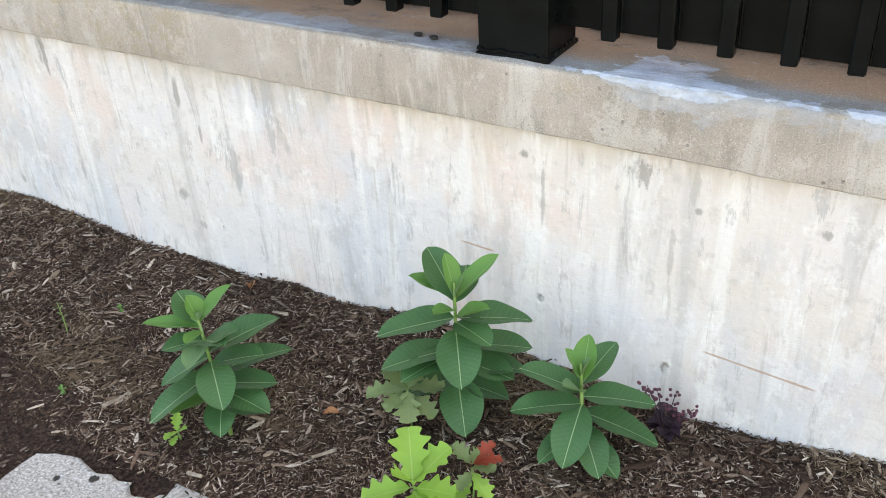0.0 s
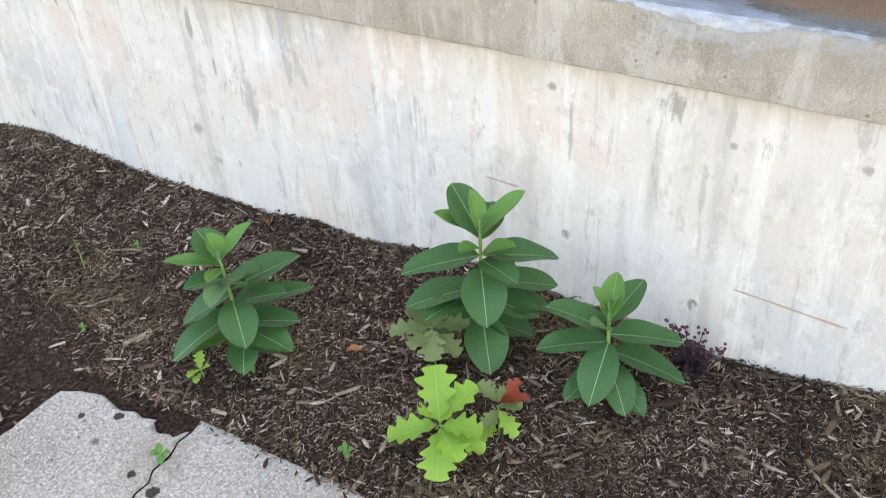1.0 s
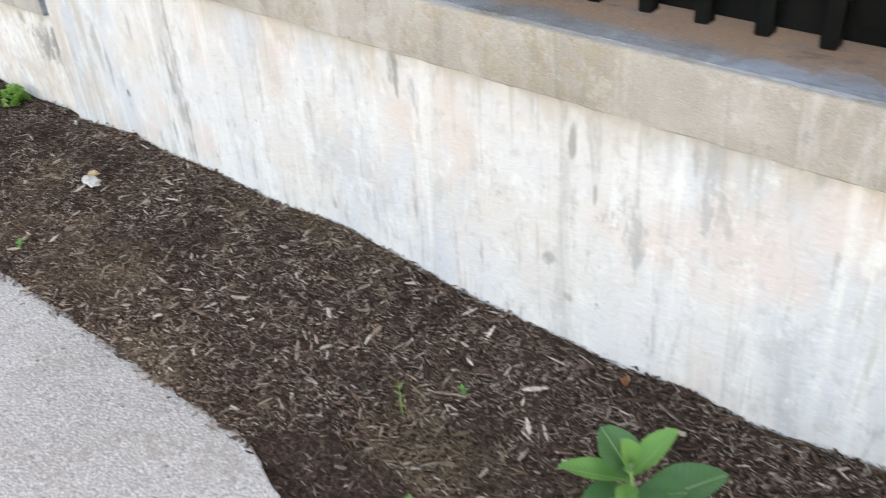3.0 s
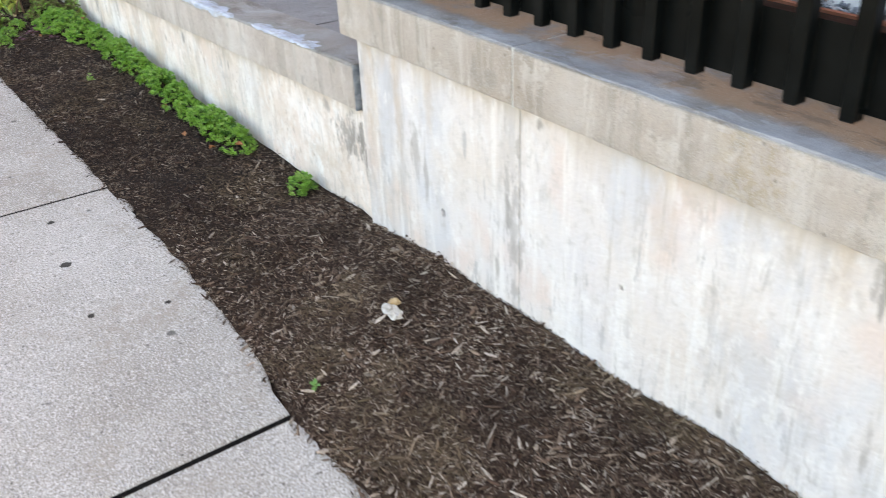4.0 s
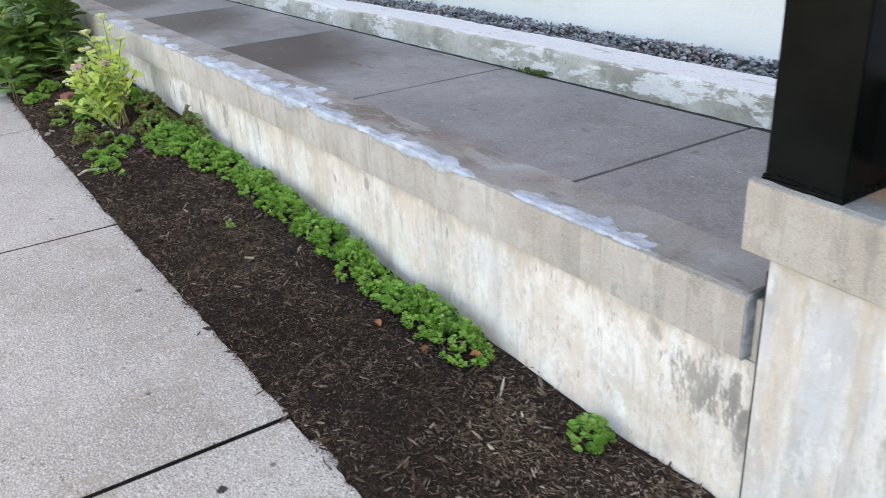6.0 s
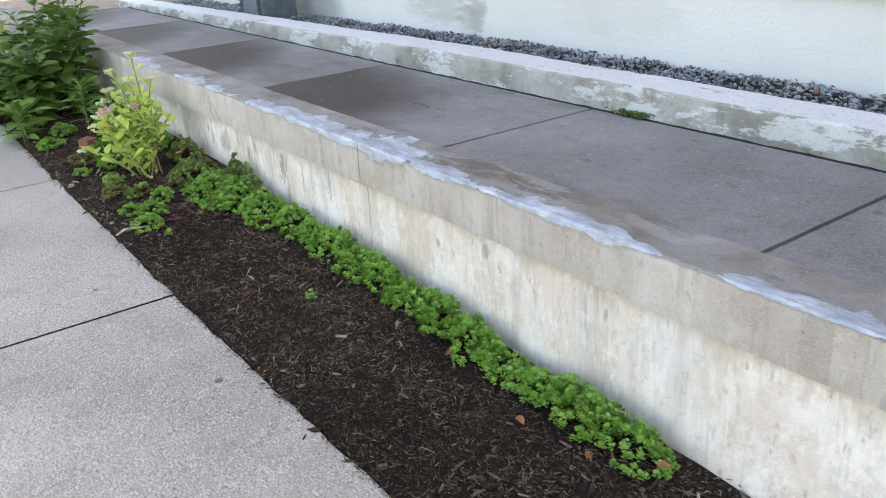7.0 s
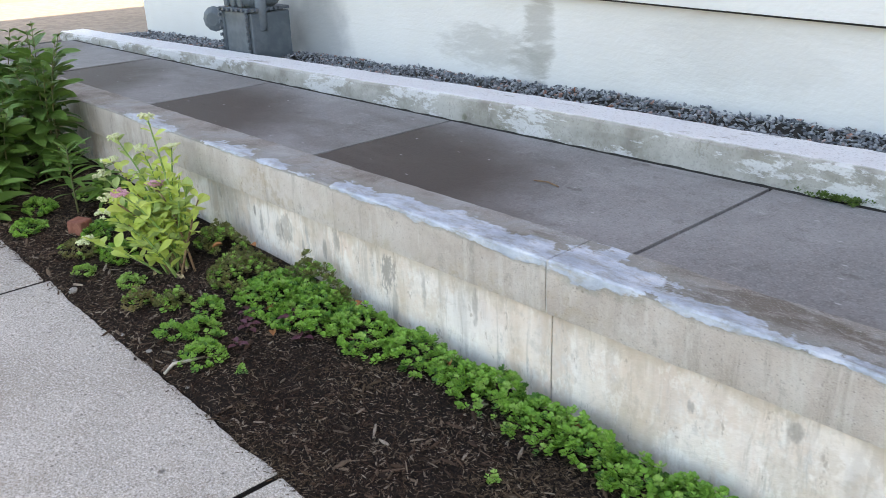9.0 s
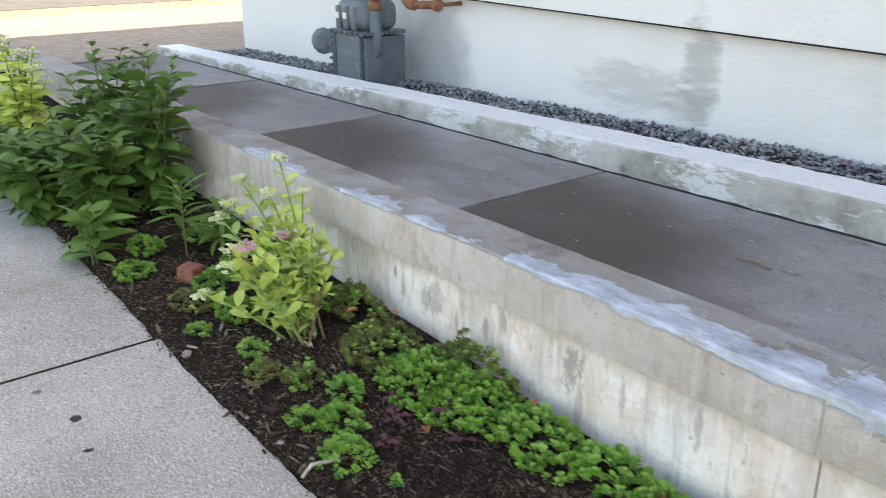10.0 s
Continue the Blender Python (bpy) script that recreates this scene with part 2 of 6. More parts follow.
    for lo, hi, wt, wf, cover in paint:
        u = n.calc("ADD", n.calc("ADD", n.calc("DIVIDE", over, wt), n.calc("DIVIDE", under, wf)), rag)
        u = n.calc("ADD", u, n.calc("MULTIPLY", n.calc("MAXIMUM", n.calc("MAXIMUM", n.calc("SUBTRACT", lo, x), n.calc("SUBTRACT", x, hi)), -0.03), 9.0))
        p = n.calc("MULTIPLY", n.step(u, 1.06, 0.88), cover)
        q = n.calc("MULTIPLY", n.step(u, 1.9, 1.0), cover)
        pm = p if pm == 0.0 else n.calc("MAXIMUM", pm, p)
        rim = q if rim == 0.0 else n.calc("MAXIMUM", rim, q)
    c = n.mix(n.calc("MULTIPLY", rim, n.step(n.noise(40, 6, 0.7), 0.35, 0.6, 0.15, 0.6)), c, (0.27, 0.275, 0.245))
    pcol = n.ramp(n.noise(13, 8, 0.72, vec=n.scaled(0.7, 1.4, 1)), (0.36, (0.36, 0.42, 0.51)), (0.52, (0.52, 0.595, 0.695)), (0.66, (0.70, 0.755, 0.825)))
    c = n.mix(n.calc("MULTIPLY", pm, n.step(n.noise(24, 8, 0.76, vec=n.scaled(0.6, 1.8, 1.2, (2, 2, 9))), 0.36, 0.54, 0.30, 0.96)), c, pcol)
    h = n.calc("ADD", n.calc("MULTIPLY", sand, 0.9), n.calc("ADD", n.calc("MULTIPLY", n.noise(35, 7, 0.75), 1.3), n.calc("MULTIPLY", stone, 0.25)))
    h = n.calc("ADD", n.calc("SUBTRACT", h, n.calc("MULTIPLY", hole, 0.7)), n.calc("MULTIPLY", pm, 0.35))
    return n.done(c, n.step(pm, 0, 1, 0.9, 0.6), h, 0.0035)


def make_sidewalk():
    n = Nodes("sidewalk_concrete", 0.9, spec=0.3)
    big = n.noise(1.6, 5)
    c = n.ramp(big, (0.35, (0.345, 0.315, 0.28)), (0.5, (0.415, 0.388, 0.352)), (0.68, (0.475, 0.45, 0.415)))
    g = n.noise(165, 5, 0.72)
    c = n.mix(n.calc("MULTIPLY", n.step(g, 0.53, 0.60), 0.62), c, (0.76, 0.745, 0.72))
    c = n.mix(n.calc("MULTIPLY", n.step(g, 0.47, 0.39), 0.72), c, (0.15, 0.138, 0.125))
    stone = n.step(n.cells(110), 0.30, 0.20)
    tint = n.xyz(n.cells(110, "Color"))
    c = n.mix(n.calc("MULTIPLY", n.calc("MULTIPLY", stone, n.step(tint[0], 0.74, 0.80)), 0.55), c, (0.36, 0.37, 0.42))
    c = n.mix(n.calc("MULTIPLY", n.calc("MULTIPLY", stone, n.step(tint[1], 0.76, 0.82)), 0.55), c, (0.70, 0.68, 0.65))
    c = n.mix(n.calc("MULTIPLY", n.calc("MULTIPLY", stone, n.step(tint[2], 0.88, 0.92)), 0.6), c, (0.20, 0.175, 0.15))
    pore = n.calc("MULTIPLY", n.step(n.cells(30), 0.15, 0.09), n.step(n.noise(6, 3), 0.46, 0.56))
    c = n.mix(n.calc("MULTIPLY", pore, 0.75), c, (0.10, 0.09, 0.08))
    spot = n.calc("MULTIPLY", n.step(n.cells(5.5), 0.085, 0.05), n.step(n.noise(3.3, 1), 0.42, 0.5))
    c = n.mix(n.calc("MULTIPLY", spot, 0.8), c, (0.09, 0.085, 0.08))
    brown = n.calc("MULTIPLY", n.step(n.noise(3.5, 6, 0.65, vec=n.scaled(1, 1, 1, (3, 7, 0))), 0.52, 0.66), n.step(n.noise(45, 5, 0.7), 0.38, 0.58))
    c = n.mix(n.calc("MULTIPLY", brown, 0.55), c, (0.30, 0.25, 0.20))
    x, y, z = n.xyz()
    wob = n.calc("MULTIPLY", n.calc("SUBTRACT", n.noise(90, 6, 0.7), 0.5), 0.026)
    for sx, sy, r in ((-4.635, 0.742, 0.014), (-4.59, 0.524, 0.012), (-4.30, 0.70, 0.02), (-3.95, 0.675, 0.012), (-3.88, 0.885, 0.010), (-1.241, 0.783, 0.010), (-1.169, 0.769, 0.015), (-1.118, 0.753, 0.007), (-1.187, 0.667, 0.014), (-1.463, 0.851, 0.008), (-1.386, 0.889, 0.012), (-1.128, 0.653, 0.006), (-0.835, 0.84, 0.007), (-0.738, 0.893, 0.007), (-7.62, 0.62, 0.018), (-7.45, 0.60, 0.012)):
        d = n.calc("ADD", n.calc("SQRT", n.calc("ADD", n.calc("POWER", n.calc("SUBTRACT", x, sx), 2.0), n.calc("POWER", n.calc("SUBTRACT", y, sy), 2.0))), wob)
        hole = n.step(d, r * 1.0, r * 0.75)
        c = n.mix(n.calc("MULTIPLY", hole, 0.95), c, (0.03, 0.026, 0.021))
        spot = n.calc("MAXIMUM", spot, n.calc("MULTIPLY", hole, 3.0))
    h = n.calc("ADD", n.calc("MULTIPLY", g, 0.6), n.noise(60, 4, 0.7))
    return n.done(c, None, n.calc("SUBTRACT", h, spot), 0.0025)


def make_ramp():
    n = Nodes("ramp_concrete", 0.8, spec=0.4)
    x, y, z = n.xyz()
    c = n.ramp(n.noise(2.0, 5, 0.6), (0.35, (0.208, 0.207, 0.208)), (0.55, (0.262, 0.262, 0.264)), (0.7, (0.32, 0.322, 0.326)))
    c = n.mix(n.calc("MULTIPLY", n.step(n.noise(13, 7, 0.75), 0.52, 0.66), 0.45), c, (0.155, 0.148, 0.142))
    c = n.mix(n.calc("MULTIPLY", n.step(n.noise(9, 7, 0.75, vec=n.scaled(0.7, 1.2, 1, (2, 2, 2))), 0.57, 0.68), 0.45), c, (0.41, 0.41, 0.41))
    g = n.xyz(n.cells(210, "Color"))[0]
    c = n.mix(n.calc("MULTIPLY", n.step(g, 0.7, 0.95), 0.35), c, (0.42, 0.41, 0.40))
    c = n.mix(n.calc("MULTIPLY", n.step(g, 0.25, 0.05), 0.35), c, (0.12, 0.115, 0.11))
    f = n.calc("FRACT", n.calc("DIVIDE", n.calc("ADD", x, 7.545), 1.506))
    u = n.calc("ADD", n.calc("POWER", n.calc("DIVIDE", f, 0.68), 2.0), n.calc("POWER", n.calc("DIVIDE", n.calc("MAXIMUM", n.calc("SUBTRACT", y, 1.95), 0.0), 0.66), 2.0))
    u = n.calc("ADD", u, n.calc("MULTIPLY", n.calc("SUBTRACT", n.noise(4, 6, 0.62, vec=n.scaled(1, 1, 1, (3, 1, 0))), 0.5), 0.7))
    wet = n.calc("MULTIPLY", n.step(u, 1.45, 0.45), n.step(x, -6.12, -6.22))
    c = n.mix(n.calc("MULTIPLY", wet, 0.92), c, (0.074, 0.061, 0.052))
    smear = n.step(n.noise(2.2, 5, vec=n.scaled(0.6, 1.5, 1, (4, 9, 0))), 0.58, 0.7)
    c = n.mix(n.calc("MULTIPLY", smear, 0.4), c, (0.14, 0.125, 0.115))
    mark = n.calc("MULTIPLY", n.step(n.cells(3.2, vec=n.scaled(1, 1.9, 1, (2, 1, 0))), 0.13, 0.07), n.step(n.noise(30, 5, 0.7), 0.42, 0.55))
    c = n.mix(n.calc("MULTIPLY", mark, 0.55), c, (0.11, 0.10, 0.095))
    fleck = n.step(n.cells(7, vec=n.scaled(1, 2.2, 1)), 0.075, 0.04)
    c = n.mix(n.calc("MULTIPLY", fleck, 0.55), c, (0.55, 0.55, 0.56))
    return n.done(c, n.step(wet, 0, 1, 0.85, 0.74), n.calc("ADD", n.calc("MULTIPLY", g, 0.5), n.noise(80, 4)), 0.002)


def make_curb():
    n = Nodes("curb_concrete", 0.85, spec=0.3)
    x, y, z = n.xyz()
    c = n.ramp(n.noise(5, 5, 0.65), (0.36, (0.28, 0.265, 0.235)), (0.52, (0.42, 0.41, 0.38)), (0.66, (0.52, 0.515, 0.49)))
    pm = n.step(n.noise(3.6, 10, 0.72, vec=n.scaled(0.8, 1, 2.2, (3, 3, 0)), distort=0.2), 0.51, 0.55)
    lid = n.calc("MULTIPLY", n.step(n.noise(9, 6, 0.7, vec=n.scaled(0.35, 1.5, 1)), 0.34, 0.40), n.step(y, 2.732, 2.742))
    pm = n.calc("MAXIMUM", n.calc("MULTIPLY", pm, 0.72), lid)
    c = n.mix(n.calc("MULTIPLY", n.step(n.noise(14, 9, 0.78, vec=n.scaled(1.3, 1, 0.8, (1, 1, 5))), 0.57, 0.61), 0.5), c, (0.24, 0.225, 0.195))
    c = n.mix(n.calc("MULTIPLY", pm, 0.9), c, (0.80, 0.82, 0.85))
    moss = n.calc("MULTIPLY", n.step(n.noise(11, 4), 0.62, 0.72), n.step(z, 0.74, 0.68))
    c = n.mix(n.calc("MULTIPLY", moss, 0.6), c, (0.13, 0.14, 0.08))
    g = n.xyz(n.cells(170, "Color"))[0]
    c = n.mix(n.calc("MULTIPLY", n.step(g, 0.2, 0.05), 0.25), c, (0.2, 0.19, 0.18))
    return n.done(c, None, n.calc("ADD", g, n.noise(40, 5, 0.7)), 0.003)


def make_stucco():
    n = Nodes("painted_stucco", 0.8, spec=0.3)
    c = n.ramp(n.noise(1.3, 5), (0.35, (0.715, 0.725, 0.725)), (0.6, (0.765, 0.78, 0.785)))
    tr = n.noise(1.0, 4, 0.6, vec=n.scaled(3, 1, 40), distort=0.6)
    c = n.mix(n.calc("MULTIPLY", n.step(tr, 0.6, 0.75), 0.22), c, (0.60, 0.60, 0.56))
    x, y, z = n.xyz()
    brush = n.calc("SUBTRACT", n.noise(6, 6, 0.68, vec=n.scaled(0.8, 1, 3.2), distort=0.4), 0.5)
    for px, pz, hx, hz, gain in ((8.02, 0.86, 0.40, 0.14, 0.45), (7.63, 0.97, 0.11, 0.30, 0.62), (7.70, 0.80, 0.16, 0.12, 0.45), (6.6, 0.95, 0.5, 0.2, 0.15)):
        near = n.calc("ADD", n.calc("POWER", n.calc("DIVIDE", n.calc("ADD", x, px), hx), 2.0), n.calc("POWER", n.calc("DIVIDE", n.calc("SUBTRACT", z, pz), hz), 2.0))
        near = n.calc("ADD", near, n.calc("MULTIPLY", brush, 3.0))
        c = n.mix(n.calc("MULTIPLY", n.step(near, 1.1, 0.1), gain), c, (0.36, 0.36, 0.34))
    # bluish-grey oval smear on the wall at the meter's +x side
    meter_smear = n.calc("ADD", n.calc("POWER", n.calc("DIVIDE", n.calc("ADD", x, 9.50), 0.34), 2.0), n.calc("POWER", n.calc("DIVIDE", n.calc("SUBTRACT", z, 0.80), 0.40), 2.0))
    meter_smear = n.calc("ADD", meter_smear, n.calc("MULTIPLY", n.calc("SUBTRACT", n.noise(5, 5, 0.6), 0.5), 1.2))
    c = n.mix(n.calc("MULTIPLY", n.step(meter_smear, 1.2, 0.1), 0.65), c, (0.25, 0.28, 0.31))
    spot = n.step(n.noise(4, 6, 0.7, vec=n.scaled(1, 1, 0.5, (8, 0, 8))), 0.66, 0.76)
    c = n.mix(n.calc("MULTIPLY", spot, 0.35), c, (0.50, 0.50, 0.47))
    return n.done(c, None, n.calc("ADD", n.calc("MULTIPLY", tr, 0.3), n.noise(50, 5)), 0.003)


def make_soil():
    n = Nodes("mulch_soil", 0.95, spec=0.2)
    c = n.ramp(n.noise(95, 8, 0.78), (0.38, (0.020, 0.012, 0.009)), (0.53, (0.085, 0.051, 0.037)), (0.68, (0.21, 0.14, 0.105)))
    x, y, z = n.xyz()
    moist = n.step(n.calc("ADD", x, n.calc("MULTIPLY", n.noise(3, 4), 1.2)), -2.2, -4.4)
    c = n.mix(n.calc("MULTIPLY", moist, 0.80), c, (0.008, 0.006, 0.005))
    return n.done(c, None, n.calc("ADD", n.noise(150, 7, 0.78), n.noise(35, 5)), 0.016)


def make_chips(name, dark):
    n = Nodes(name, 0.9, spec=0.2)
    r = n.island()
    c = n.ramp(r, (0.0, (0.028, 0.016, 0.011)), (0.34, (0.088, 0.050, 0.034)), (0.60, (0.178, 0.112, 0.079)), (0.83, (0.34, 0.25, 0.185)), (0.96, (0.62, 0.52, 0.43)))
    c = n.mix(n.step(n.noise(160, 3, vec=n.scaled(1, 1, 1)), 0.4, 0.7, 0.0, 0.5), c, (0.025, 0.017, 0.013))
    patch = n.step(n.noise(3.6, 5, 0.65, vec=n.scaled(1, 1.3, 1, (3, 5, 0))), 0.47, 0.62)
    c = n.mix(n.calc("MULTIPLY", patch, 0.55), c, (0.035, 0.021, 0.015))
    hay = n.step(n.noise(2.6, 4, 0.6, vec=n.scaled(1, 1.2, 1, (8, 1, 0))), 0.50, 0.62)
    c = n.mix(n.calc("MULTIPLY", hay, 0.28), c, (0.27, 0.20, 0.12))
    c = n.mix(dark, c, (0.016, 0.011, 0.009))
    return n.done(c, None, n.noise(300, 3), 0.001)


def make_leaf(name, a, b, vein, vein_gain=0.8, rough=0.42, spec=0.45, thin=0.12, spots=0.0):
    """Leaf blade: pale midrib and side veins along the blade's own coordinates."""
    n = Nodes(name, rough, spec=spec)
    uv = n.co.outputs["UV"]
    u, v, _ = n.xyz(uv)
    r = n.own()
    i = n.island()
    c = n.mix(n.calc("ADD", n.calc("MULTIPLY", n.noise(9, 4, vec=n.scaled(1, 1, 1)), 0.6), n.calc("MULTIPLY", n.calc("ADD", r, i), 0.25)), a, b)
    across = n.calc("ABSOLUTE", n.calc("SUBTRACT", v, 0.5))
    rib = n.step(across, n.calc("ADD", n.calc("MULTIPLY", n.calc("SUBTRACT", 1.0, u), 0.016), 0.010), 0.004)
    side = n.calc("FRACT", n.calc("MULTIPLY", n.calc("SUBTRACT", u, n.calc("MULTIPLY", across, 0.35)), 13.0))
    side = n.calc("MULTIPLY", n.step(n.calc("ABSOLUTE", n.calc("SUBTRACT", side, 0.5)), 0.38, 0.5), 0.09)
    c = n.mix(n.calc("MULTIPLY", n.calc("MAXIMUM", rib, side), vein_gain), c, vein)
    if spots:
        c = n.mix(n.calc("MULTIPLY", n.step(n.noise(150, 3), 0.64, 0.72), spots), c, (0.02, 0.03, 0.02))
    m = n.done(c, n.step(n.noise(40, 3), 0.3, 0.7, rough - 0.08, rough + 0.12), n.calc("SUBTRACT", n.noise(60, 3), n.calc("MULTIPLY", side, 2.0)), 0.0012)
    tl = n.t.nodes.new("ShaderNodeBsdfTranslucent")
    n.put(tl, "Color", n.mix(0.5, c, b))
    add = n.t.nodes.new("ShaderNodeMixShader")
    add.inputs[0].default_value = thin
    n.t.links.new(n.b.outputs[0], add.inputs[1])
    n.t.links.new(tl.outputs[0], add.inputs[2])
    n.t.links.new(add.outputs[0], n.t.nodes["Material Output"].inputs[0])
    return m


def plain(name, a, b, scale=20, rough=0.7, metal=0.0, bump=0.001, spec=0.5):
    n = Nodes(name, rough, metal, spec)
    f = n.noise(scale, 5, 0.6)
    return n.done(n.mix(n.step(f, 0.35, 0.65), a, b), n.step(n.noise(scale * 0.6, 4), 0.3, 0.7, max(0.05, rough - 0.1), min(1, rough + 0.1)), f, bump)


def make_chippy(name, stops, rough=0.8):
    n = Nodes(name, rough)
    c = n.ramp(n.island(), *stops)
    c = n.mix(n.step(n.noise(120, 3), 0.4, 0.7, 0.0, 0.35), c, (0.05, 0.05, 0.05))
    return n.done(c, None, n.noise(200, 3), 0.001)


